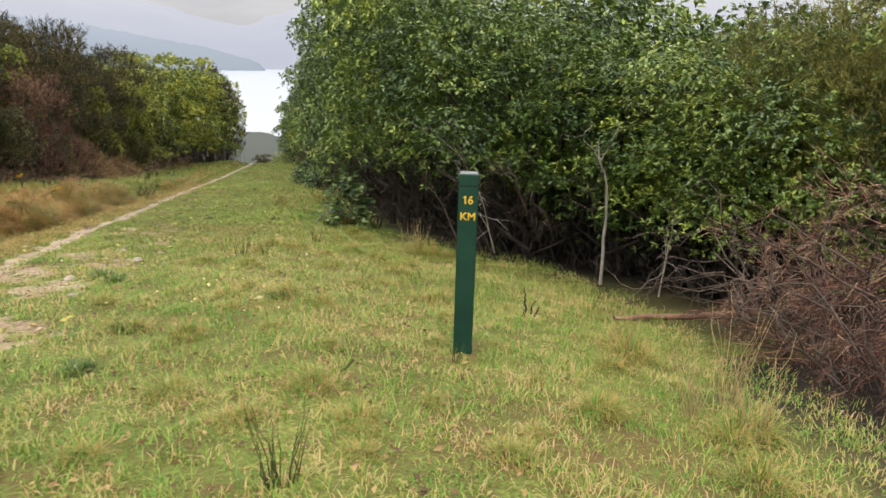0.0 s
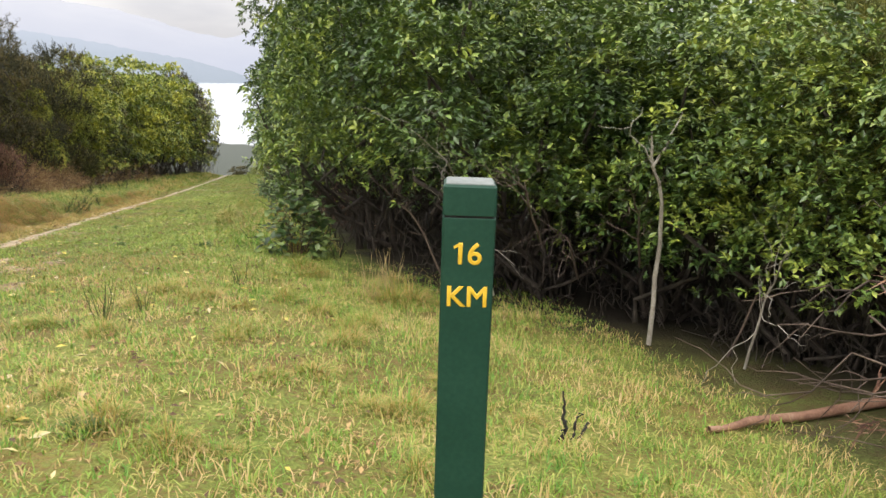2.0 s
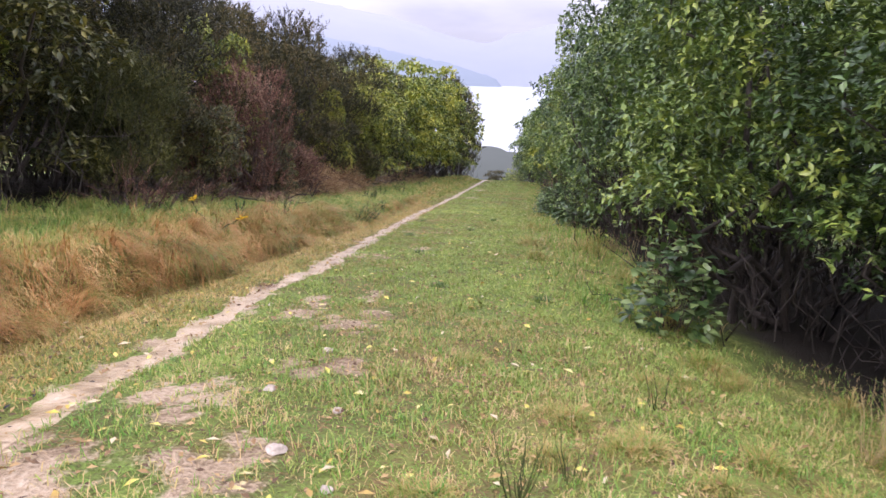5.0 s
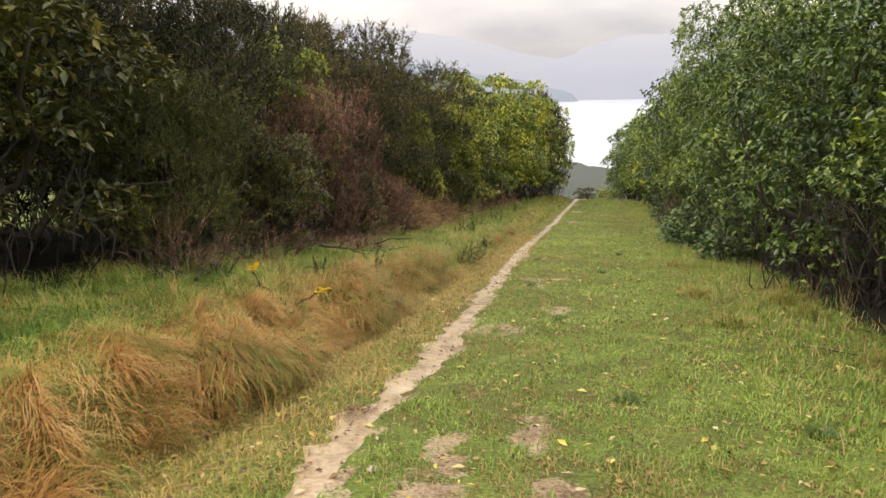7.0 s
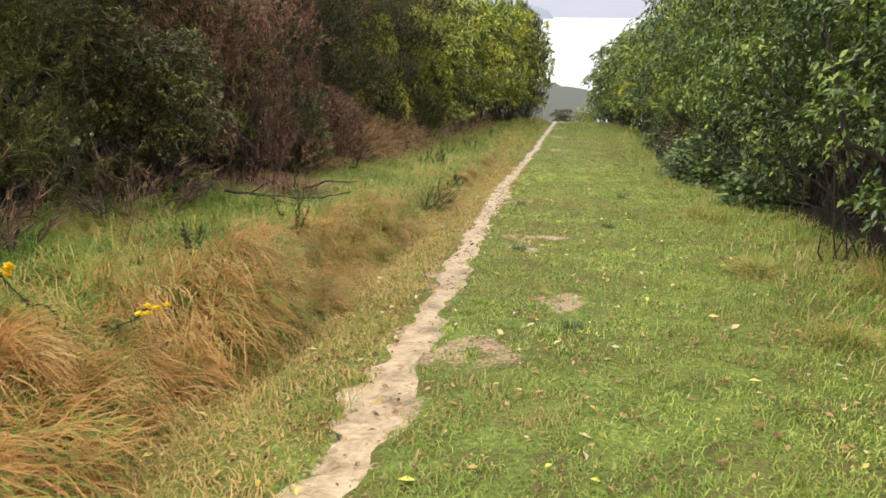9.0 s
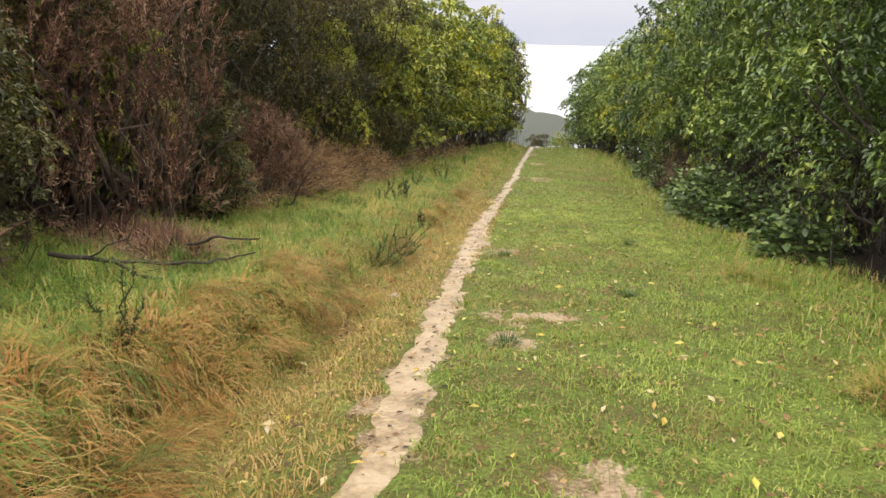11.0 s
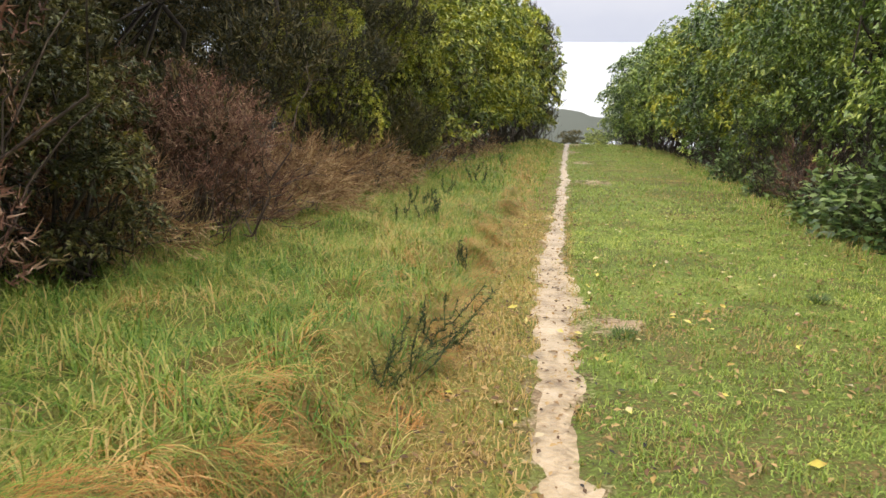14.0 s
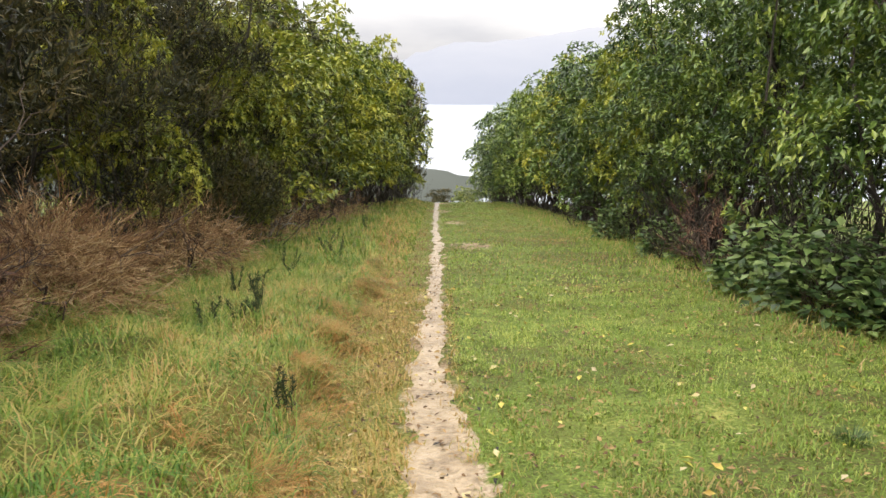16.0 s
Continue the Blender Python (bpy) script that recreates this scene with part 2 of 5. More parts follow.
M_GROUND = ground_material()

# ---- the lie of the land ----
# the track runs straight; u is the distance to the right of its worn path


def path_mid(y):
    """The worn line wanders a little about the axis of the track."""
    return np.interp(y, [6, 9, 10, 11.7, 12.7, 13.5, 14.7, 15.5, 16.3, 18.3, 21, 23, 24.5, 25.3, 27, 30, 37, 42, 52, 62], [0.28, 0.25, 0.2, 0.2, 0.1, 0.15, 0.2, 0.11, 0.12, 0.0, -0.05, -0.11, -0.14, -0.2, -0.18, -0.14, -0.12, -0.18, -0.14, -0.1])


def path_x(y):
    return -3.36 + 0.1 * np.asarray(y, float)


def smooth(a, b, v):
    t = np.clip((np.asarray(v, float) - a) / (b - a), 0, 1)
    return t * t * (3 - 2 * t)


def wobble(x, y, s, seed=0.0):
    """Cheap smooth noise in -1..1, s metres to a wave."""
    x, y = np.asarray(x, float) / s + seed * 1.7, np.asarray(y, float) / s - seed * 2.3
    return (np.sin(6.1 * x + 2.1 * np.sin(3.3 * y + seed)) + np.sin(5.3 * y + 1.7 * np.sin(4.1 * x - seed)) + np.sin(4.4 * (x + y) + 1.3 * np.sin(5.0 * (x - y)))) / 3


def profile(y):
    return np.interp(y, [-300, -30, -6, 0, 7.3, 14, 21.5, 25.8, 45, 57, 62, 66, 75, 110, 170, 300, 6000],
                     [8, 4, 0.92, 0.22, -0.66, -1.53, -2.55, -3.14, -5.50, -6.92, -7.50, -8.2, -10.5, -24, -55, -75, -75])


def land(x, y):
    x, y = np.asarray(x, float), np.asarray(y, float)
    u = x - path_x(y)
    z = profile(y)
    near = 1 - smooth(60, 75, y)
    drop = np.clip(u - 3.4, 0, 5.0) * (0.165 - 0.115 * smooth(9.5, 16, y))
    z = z - drop * near
    bank = 0.46 - 0.16 * smooth(17, 23, y) - 0.10 * smooth(24, 31, y)
    edge = -1.02 - 0.16 * wobble(y, y * 0, 2.2, 1.0) - 0.12 * wobble(y, y * 0, 0.8, 2.0)
    z = z + near * bank * (1 - smooth(edge - 0.24, edge + 0.16, u)) + near * 0.05 * np.clip(-u - 2.0, 0, 6)
    z = z - near * 0.07 * (1 - smooth(24, 30, y)) * np.exp(-((u + 0.70) / 0.16) ** 2)
    z = z - near * 0.035 * np.exp(-((u - path_mid(y)) / 0.22) ** 2)
    far = np.clip((np.abs(x) - 20) / 200, 0, 1)
    z = z + near * (0.022 * wobble(x, y, 1.9, 3.0) + 0.012 * wobble(x, y, 0.6, 4.0)) + near * far * 0
    left = 1 - smooth(-1.6, -1.0, u)
    return z + near * left * (0.08 * wobble(x, y, 1.3, 5.0) + 0.05 * wobble(x, y, 0.55, 6.0))


def bare(x, y):
    """0 to 1: how far the grass is worn to mud."""
    u = x - path_x(y)
    b = np.zeros_like(u)
    for px, py, rx, ry in ((-1.38, 12.0, 0.13, 0.55), (-0.88, 12.5, 0.14, 0.4), (-0.74, 11.6, 0.16, 0.25), (-0.76, 20.0, 0.30, 0.22), (-0.8, 19.35, 0.18, 0.42), (-0.37, 20.0, 0.18, 0.3), (-0.71, 23.3, 0.2, 0.3), (-0.95, 23.9, 0.16, 0.35),
                           (-0.54, 17.0, 0.22, 0.3), (-1.22, 15.7, 0.3, 0.35), (-1.4, 11.45, 0.22, 0.45), (-0.92, 11.1, 0.3, 0.4), (-0.92, 9.8, 0.35, 0.3), (-1.59, 9.1, 0.35, 0.45), (-1.14, 8.2, 0.3, 0.4), (-1.5, 6.9, 0.4, 0.5), (-1.95, 7.9, 0.4, 0.6), (0.9, 36.0, 0.5, 0.9), (1.5, 44, 0.4, 1.2), (1.9, 52, 0.5, 1.5), (2.9, 60.5, 0.5, 1.2), (-1.6, 5.2, 0.5, 0.6)):
        d = ((x - px) / rx) ** 2 + ((y - py) / ry) ** 2
        b = np.maximum(b, np.exp(-d) * (0.78 + 0.75 * wobble(x, y, 0.38, px) + 0.4 * wobble(x, y, 0.17, py)))
    rim = np.exp(-((np.abs(u - path_mid(y)) - 0.12) / 0.13) ** 2) * (0.26 + 0.6 * wobble(x, y, 0.5, 3.0) + 0.3 * wobble(x, y, 1.7, 6.0))
    b = np.maximum(b, rim)
    return np.clip(b, 0, 1)


def dry(x, y):
    u = x - path_x(y)
    d = np.exp(-((u + 0.75) / 0.45) ** 2) * 0.9 + 0.45 * (1 - smooth(-1.0, -0.8, u)) * smooth(-2.4, -1.4, u)
    d = np.maximum(d, 0.35 * smooth(1.0, 3.2, u) * (1 - smooth(9, 13, y)))
    return np.clip(d + 0.2 * wobble(x, y, 1.5, 8.0), 0, 1)


# ---- mesh helpers ----


def mesh_of(name, verts, faces, material):
    """A mesh from arrays; faces all have the same number of corners."""
    verts, faces = np.asarray(verts, np.float32), np.asarray(faces, np.int32)
    me = bpy.data.meshes.new(name)
    k = faces.shape[1]
    me.vertices.add(len(verts))
    me.vertices.foreach_set("co", verts.ravel())
    me.loops.add(faces.size)
    me.loops.foreach_set("vertex_index", faces.ravel())
    me.polygons.add(len(faces))
    me.polygons.foreach_set("loop_start", np.arange(0, faces.size, k, dtype=np.int32))
    me.update(calc_edges=True)
    me.materials.append(material)
    return me


def part(name, data, parent, label="", kind=""):
    ob = new(name, data)
    ob.parent = parent
    return tagged(ob, label, kind=kind)


def thing(name, x, y, label, category, group="", z=None, turn=0.0, kind=""):
    ob = new(name)
    ob.empty_display_size = 0.1
    ob.matrix_world = pose(x, y, float(land(x, y)) if z is None else z, 0, 0, turn)
    return tagged(ob, label, category, group, kind)


def unit(v):
    return v / np.maximum(np.linalg.norm(v, axis=-1, keepdims=True), 1e-9)


def leaves(rng, at, along, length, width, fold=0.25):
    """Folded leaves: base at `at`, pointing along `along`."""
    n = len(at)
    along = unit(along)
    side = unit(np.cross(along, rng.normal(size=(n, 3)) * 0.3 + np.array([0, 0, 1.0])))
    up = np.cross(side, along)
    ln, wd = np.broadcast_to(length, n)[:, None], np.broadcast_to(width, n)[:, None]
    mid = at + along * ln * 0.48 + up * wd * fold
    tip = at + along * ln - up * ln * 0.10
    v = np.stack([at, mid + side * wd * 0.5, tip, mid - side * wd * 0.5], 1).reshape(-1, 3)
    i = np.arange(n)[:, None] * 4
    f = np.stack([i + [0, 1, 2], i + [0, 2, 3]], 1).reshape(-1, 3)
    return v, f


def blades(rng, at, heading, length, width, bend):
    """Grass blades: three bands that taper and droop along the heading."""
    n = len(at)
    h = np.stack([np.cos(heading), np.sin(heading), np.zeros(n)], 1)
    s = np.stack([-np.sin(heading), np.cos(heading), np.zeros(n)], 1)
    ln, wd, bd = (np.broadcast_to(q, n)[:, None] for q in (length, width, bend))
    z = np.array([0, 0, 1.0])
    p1 = at + z * ln * 0.50 * np.cos(bd * 0.45) + h * ln * 0.50 * np.sin(bd * 0.45)
    p2 = p1 + z * ln * 0.50 * np.cos(bd * 1.2) + h * ln * 0.50 * np.sin(bd * 1.2)
    v = np.stack([at - s * wd * 0.5, at + s * wd * 0.5, p1 + s * wd * 0.42, p1 - s * wd * 0.42, p2], 1).reshape(-1, 3)
    i = np.arange(n)[:, None] * 5
    f = np.stack([i + [0, 1, 2], i + [0, 2, 3], i + [3, 2, 4]], 1).reshape(-1, 3)
    return v, f


def needles(rng, at, along, length, width):
    n = len(at)
    along = unit(along)
    side = unit(np.cross(along, rng.normal(size=(n, 3))))
    ln, wd = np.broadcast_to(length, n)[:, None], np.broadcast_to(width, n)[:, None]
    v = np.stack([at - side * wd * 0.5, at + side * wd * 0.5, at + along * ln], 1).reshape(-1, 3)
    f = np.arange(3 * n).reshape(-1, 3)
    return v, f


def tube(points, radii, sides=5):
    """A tapered limb through the points."""
    p, r = np.asarray(points, float), np.asarray(radii, float)
    d = unit(np.gradient(p, axis=0))
    ref = np.where(np.abs(d[:, 2:3]) > 0.9, np.array([[1.0, 0, 0]]), np.array([[0, 0, 1.0]]))
    a = unit(np.cross(d, ref))
    b = np.cross(d, a)
    ang = np.arange(sides) * 2 * np.pi / sides
    v = p[:, None] + r[:, None, None] * (np.cos(ang)[None, :, None] * a[:, None] + np.sin(ang)[None, :, None] * b[:, None])
    k, f = len(p), []
    for i in range(k - 1):
        for j in range(sides):
            c, e = i * sides + j, i * sides + (j + 1) % sides
            f += [(c, e, e + sides), (c, e + sides, c + sides)]
    return v.reshape(-1, 3), np.array(f)


def merged(pieces):
    vs, fs, o = [], [], 0
    for v, f in pieces:
        vs.append(v)
        fs.append(np.asarray(f) + o)
        o += len(v)
    return np.concatenate(vs), np.concatenate(fs)


def bent_line(rng, a, b, n=5, sag=0.08):
    a, b = np.asarray(a, float), np.asarray(b, float)
    t = np.linspace(0, 1, n)[:, None]
    p = a + (b - a) * t
    return p + rng.normal(size=p.shape) * np.linalg.norm(b - a) * sag * np.sin(t * np.pi)


def branching(rng, base, direction, length, radius, depth, spread=0.7, sides=4, out=None, kids=3):
    """A bare limb with forks, as a list of tubes."""
    out = [] if out is None else out
    direction = unit(np.asarray(direction, float))
    end = np.asarray(base, float) + direction * length
    pts = bent_line(rng, base, end, 5, 0.07)
    out.append(tube(pts, np.linspace(radius, radius * 0.45, 5), sides))
    if depth > 0:
        for _ in range(kids):
            i = rng.integers(2, 5)
            branching(rng, pts[i], direction + rng.normal(size=3) * spread, length * rng.uniform(0.45, 0.75), radius * 0.5, depth - 1, spread, 3, out, kids)
    return out


# ---- ground ----


def grid_mesh(name, us, ys, material):
    U, Y = np.meshgrid(us, ys)
    X = U + path_x(Y)
    Z = land(X, Y)
    w, h = len(us), len(ys)
    idx = np.arange(w * h).reshape(h, w)
    f = np.stack([idx[:-1, :-1], idx[:-1, 1:], idx[1:, 1:], idx[1:, :-1]], -1).reshape(-1, 4)
    me = mesh_of(name, np.stack([X, Y, Z], -1).reshape(-1, 3), f, material)
    att = me.color_attributes.new("ground_masks", "FLOAT_COLOR", "POINT")
    x, y = X.ravel(), Y.ravel()
    u = U.ravel()
    # dark brown ground under both shrub rows, its edge shifted near the start
    dark_brown = np.maximum(smooth(4.4, 5.4, u + 0.25 * wobble(x, y, 1.2, 9.0) + 0.5 * smooth(12, 18, y) - 2.1 * (1 - smooth(7, 12, y)) + 0.9 * (1 - smooth(3.4, 5.2, y))), 1 - smooth(-3.9, -3.1, u + 0.2 * wobble(x, y, 1.0, 7.0)))
    dark_brown = dark_brown * (y < 75) * (1 - smooth(9.5, 12, np.abs(u)))
    c = np.stack([bare(x, y), dry(x, y), dark_brown, np.ones_like(x)], 1).astype(np.float32)
    att.data.foreach_set("color", c.ravel())
    me.polygons.foreach_set("use_smooth", np.ones(len(me.polygons), bool))
    return me


US = np.concatenate([[-3000, -1200, -400, -150, -60, -30, -18, -12, -9], np.arange(-7, 7.01, 0.09), [9, 12, 18, 30, 60, 150, 400, 1200, 3000]])
YS = np.concatenate([[-200, -80, -30, -14, -8], np.arange(-5, 30, 0.1), np.arange(30, 76, 0.3), [80, 90, 110, 140, 170, 220, 300, 600, 1500, 4000]])
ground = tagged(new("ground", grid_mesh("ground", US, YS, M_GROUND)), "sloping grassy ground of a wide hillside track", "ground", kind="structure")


def dirt_path():
    ys = np.arange(-12.0, 63, 0.07)
    cols = np.linspace(-1, 1, 9)
    wid = np.interp(ys, [4, 9, 13, 14.2, 14.8, 15.4, 19, 22, 25.3, 27, 40, 63], [0.13, 0.14, 0.15, 0.175, 0.18, 0.14, 0.12, 0.135, 0.145, 0.11, 0.095, 0.11])
    rng = np.random.default_rng(5)

    def ragged(*bands):
        return sum(np.interp(ys, g, rng.normal(size=len(g)) * a) for g, a in ((np.arange(-13, 64.5, step), amount) for step, amount in bands))

    mid = path_mid(ys) + ragged((1.3, 0.015))
    lo = -np.maximum(wid * (1 + ragged((0.9, 0.25), (0.33, 0.24), (0.11, 0.2))), 0.04)
    hi = np.maximum(wid * (1 + ragged((1.1, 0.28), (0.37, 0.28), (0.12, 0.22))), 0.04)
    U = mid[:, None] + lo[:, None] * (1 - cols) / 2 + hi[:, None] * (1 + cols) / 2
    Y = np.repeat(ys[:, None], 9, 1)
    X = U + path_x(Y)
    Z = land(X, Y) + 0.012 - 0.016 * np.abs(cols) ** 4 + 0.004 * wobble(X, Y, 0.3, 2.0)
    w, h = 9, len(ys)
    idx = np.arange(w * h).reshape(h, w)
    f = np.stack([idx[:-1, :-1], idx[:-1, 1:], idx[1:, 1:], idx[1:, :-1]], -1).reshape(-1, 4)
    me = mesh_of("dirt_path", np.stack([X, Y, Z], -1).reshape(-1, 3), f, M_DIRT)
    me.polygons.foreach_set("use_smooth", np.ones(len(me.polygons), bool))
    return tagged(new("dirt_path", me), "narrow worn path of wet pale sandy dirt through grass", "path", kind="structure")


dirt_path()

# ---- far distance: lake, hills, mountains ----


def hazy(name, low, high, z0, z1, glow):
    """Land with painted mist: colour pales with height and the surface itself glows."""
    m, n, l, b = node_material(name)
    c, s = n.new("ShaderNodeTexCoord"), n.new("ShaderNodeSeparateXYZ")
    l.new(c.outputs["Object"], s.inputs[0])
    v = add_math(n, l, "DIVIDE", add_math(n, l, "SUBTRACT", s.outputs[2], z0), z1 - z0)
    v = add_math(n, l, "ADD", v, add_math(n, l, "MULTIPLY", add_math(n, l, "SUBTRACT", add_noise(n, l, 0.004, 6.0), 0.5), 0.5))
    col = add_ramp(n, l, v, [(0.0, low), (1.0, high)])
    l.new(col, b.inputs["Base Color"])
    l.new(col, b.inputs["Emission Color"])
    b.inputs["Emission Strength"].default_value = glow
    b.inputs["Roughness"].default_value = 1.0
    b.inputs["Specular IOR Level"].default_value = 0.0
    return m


def ridge(name, label, y0, depth, xs, tops, foot, material, rough, seed):
    """A range of hills across the view, with a rounded section."""
    x = np.linspace(xs[0], xs[-1], 160)
    top = np.interp(x, xs, tops)
    rows, n = [], 12
    for k in range(n):
        t = k / (n - 1)
        z = foot + (top - foot) * np.sin(t * np.pi / 2) + rough * t * (wobble(x, x * 0 + k * 40, rough * 14, seed) + 0.5 * wobble(x, x * 0 + k * 25, rough * 5, seed + 1))
        rows.append(np.stack([x, np.full_like(x, y0) + depth * t, z], 1))
    v = np.concatenate(rows)
    idx = np.arange(len(v)).reshape(n, 160)
    f = np.stack([idx[:-1, :-1], idx[:-1, 1:], idx[1:, 1:], idx[1:, :-1]], -1).reshape(-1, 4)
    me = mesh_of(name, v, f, material)
    me.polygons.foreach_set("use_smooth", np.ones(len(me.polygons), bool))
    return tagged(new(name, me), label, "hill", kind="structure")


def water_material():
    m, n, l, b = node_material("lake_water")
    b.inputs["Base Color"].default_value = (0.42, 0.46, 0.5, 1)
    b.inputs["Roughness"].default_value = 0.22
    b.inputs["Specular IOR Level"].default_value = 1.0
    add_bump(n, l, b, add_noise(n, l, 0.05, 3.0), 0.15, 2.0)
    return m


LAKE = -57.0
lake_me = mesh_of("lake", [(-4000, 345, LAKE), (4000, 345, LAKE), (4000, 4600, LAKE), (-4000, 4600, LAKE)], [(0, 1, 2, 3)], water_material())
tagged(new("lake", lake_me), "wide pale lake reflecting the bright overcast sky", "lake", kind="structure")
# haze is colour and emission here; no air volume stands before the hills
M_MOUNT = hazy("mountain_painted_mist", (0.10, 0.11, 0.135), (0.14, 0.145, 0.16), LAKE, 330, 3.6)
M_POINT = hazy("headland_painted_mist", (0.085, 0.10, 0.12), (0.11, 0.125, 0.15), LAKE, 120, 3.1)
M_HILL = hazy("wooded_hill_painted_haze", (0.052, 0.06, 0.048), (0.10, 0.108, 0.10), -80, -30, 0.3)
ridge("backdrop_mountain", "blue-grey mountain across the lake, its mist painted and glowing", 2500, 900, [-3500, -1800, -700, -250, 0, 140, 260, 420, 600, 800, 1000, 1500, 3500], [420, 330, 260, 190, 120, 100, 150, 195, 200, 225, 260, 330, 420], LAKE - 5, M_MOUNT, 9, 1.0)
ridge("backdrop_headland", "low wooded headland reaching into the lake, its haze painted and glowing", 2300, 150, [-2500, -1000, -400, -150, 0, 90, 140, 158], [190, 130, 70, 30, 5, -20, -32, -62], LAKE - 5, M_POINT, 5, 2.0)
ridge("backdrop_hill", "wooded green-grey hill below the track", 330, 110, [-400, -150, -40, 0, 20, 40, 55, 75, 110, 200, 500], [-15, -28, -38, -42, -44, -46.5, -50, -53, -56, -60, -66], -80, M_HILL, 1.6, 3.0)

# ---- shrubs ----


def crown_points(rng, lumps, n, inner=0.25):
    """Points on and a little inside a crown made of ellipsoid lumps (cx, cy, cz, rx, ry, rz)."""
    lumps = np.asarray(lumps, float)
    area = (lumps[:, 3] * lumps[:, 4] * lumps[:, 5]) ** (2 / 3)
    pick = rng.choice(len(lumps), int(n * 1.9), p=area / area.sum())
    d = unit(rng.normal(size=(len(pick), 3)))
    depth = np.where(rng.random(len(pick)) < inner, rng.uniform(0.55, 0.95, len(pick)), rng.uniform(0.92, 1.06, len(pick)))
    c, r = lumps[pick, :3], lumps[pick, 3:]
    ripple = 1 + 0.13 * np.sin(d[:, 0] * 7 + pick) * np.sin(d[:, 1] * 6 - pick) + 0.09 * np.sin(d[:, 2] * 11 + pick * 2)
    p = c + d * r * (depth * ripple)[:, None]
    keep = np.ones(len(p), bool)
    for k, L in enumerate(lumps):
        q = (((p - L[:3]) / L[3:]) ** 2).sum(1)
        keep &= (q > 0.42) | (pick == k)
    keep &= (d[:, 2] > -0.15) | (rng.random(len(p)) < 0.18)
    p, d = p[keep][:n], d[keep][:n]
    return p, d


def crown_lumps(rng, height, radius, low, count):
    """Uneven lumps over a dome, round a filled core."""
    out, half = [], (height - low) / 2
    for i in range(count):
        dz = -0.95 + 1.92 * (i + 0.5) / count
        dz = min(dz, 0.97)
        w, a = math.sqrt(max(0.0, 1 - dz ** 4)), i * 2.39996 + rng.uniform(-0.35, 0.35)
        w = max(w, 0.86) if dz < 0 else max(w, 0.3)
        k = rng.uniform(0.66, 0.96)
        r = radius * rng.uniform(0.24, 0.42)
        out.append((math.cos(a) * w * radius * k, math.sin(a) * w * radius * k, low + half + dz * half * k * 0.98, r * rng.uniform(0.9, 1.2), r * rng.uniform(0.9, 1.2), r * rng.uniform(0.6, 0.85)))
    out.append((0, 0, low + half, radius * 0.5, radius * 0.5, half * 0.66))
    return out


def limbs_mesh(rng, lumps, stems, radius, material, extra=0, reach=0.9):
    pieces = []
    for i in range(stems):
        L = lumps[rng.integers(len(lumps))]
        a = rng.uniform(0, 6.28)
        base = np.array([math.cos(a), math.sin(a), 0]) * rng.uniform(0.05, radius * 0.35) + [0, 0, -0.12]
        top = np.array(L[:3]) + rng.normal(size=3) * np.array(L[3:]) * 0.4
        r = rng.uniform(0.025, 0.06)
        pieces.append(tube(bent_line(rng, base, top, 7, 0.07), np.linspace(r, r * 0.3, 7), 6))
    for i in range(extra):
        a = rng.uniform(0, 6.28)
        b = np.array([math.cos(a), math.sin(a), 0]) * rng.uniform(0.3, radius * reach) + [0, 0, rng.uniform(-0.05, 0.6)]
        e = b + np.array([math.cos(a) * 0.5, math.sin(a) * 0.5, 0]) * rng.uniform(0, 0.8) + rng.normal(size=3) * [0.3, 0.3, 0.1] + [0, 0, rng.uniform(0.4, 1.3)]
        pieces.append(tube(bent_line(rng, b, e, 5, 0.09), np.linspace(0.011, 0.004, 5), 3))
    v, f = merged(pieces)
    return mesh_of("trunk", v, f, material)


def broad_crown(rng, lumps, tips, size, material, per=6):
    p, d = crown_points(rng, lumps, tips)
    d = unit(d * 0.8 + np.array([0, 0, 0.75]) + rng.normal(size=d.shape) * 0.2)
    n = len(p)
    at = np.repeat(p, per, 0)
    ax = np.repeat(d, per, 0)
    side = unit(np.cross(ax, rng.normal(size=ax.shape)))
    along = side * rng.uniform(0.6, 1.1, (n * per, 1)) + ax * rng.uniform(0.05, 0.8, (n * per, 1)) - np.array([0, 0, 0.12])
    ln = size * rng.uniform(0.65, 1.3, n * per)
    v, f = leaves(rng, at + ax * rng.uniform(-0.06, 0.03, (n * per, 1)), along, ln, ln * 0.45)
    return mesh_of("crown", v, f, material)


def needle_crown(rng, lumps, sprays, material, size=0.30, per=26, ln=0.07, wd=0.011, lift=0.9):
    p, d = crown_points(rng, lumps, sprays, 0.35)
    n = len(p)
    ax = unit(d * 0.7 + np.array([0, 0, lift]) + rng.normal(size=(n, 3)) * 0.35)
    t = rng.uniform(0, 1, (n, per, 1)) * size * rng.uniform(0.6, 1.4, (n, 1, 1))
    at = (p[:, None] + ax[:, None] * t + rng.normal(size=(n, per, 3)) * 0.012).reshape(-1, 3)
    along = (ax[:, None] * 0.8 + rng.normal(size=(n, per, 3)) * 0.55).reshape(-1, 3)
    v, f = needles(rng, at, along, ln * rng.uniform(0.6, 1.4, n * per), wd)
    return mesh_of("crown", v, f, material)


def broad_shrub(seed, height, radius, low, tips, size, material, label, twigs=60, per=6, lumps=26, stems=16, reach=0.9):
    rng = np.random.default_rng(seed)
    L = crown_lumps(rng, height, radius, low, lumps)
    ob = thing("broadleaf_shrub", 0, 0, label, "shrub", "shrubs along the track", z=0)
    part("trunk", limbs_mesh(rng, L, stems, radius, M_BARK, twigs, reach), ob, "thin grey-brown stems and twigs")
    part("crown", broad_crown(rng, L, tips, size, material, per), ob)
    return ob


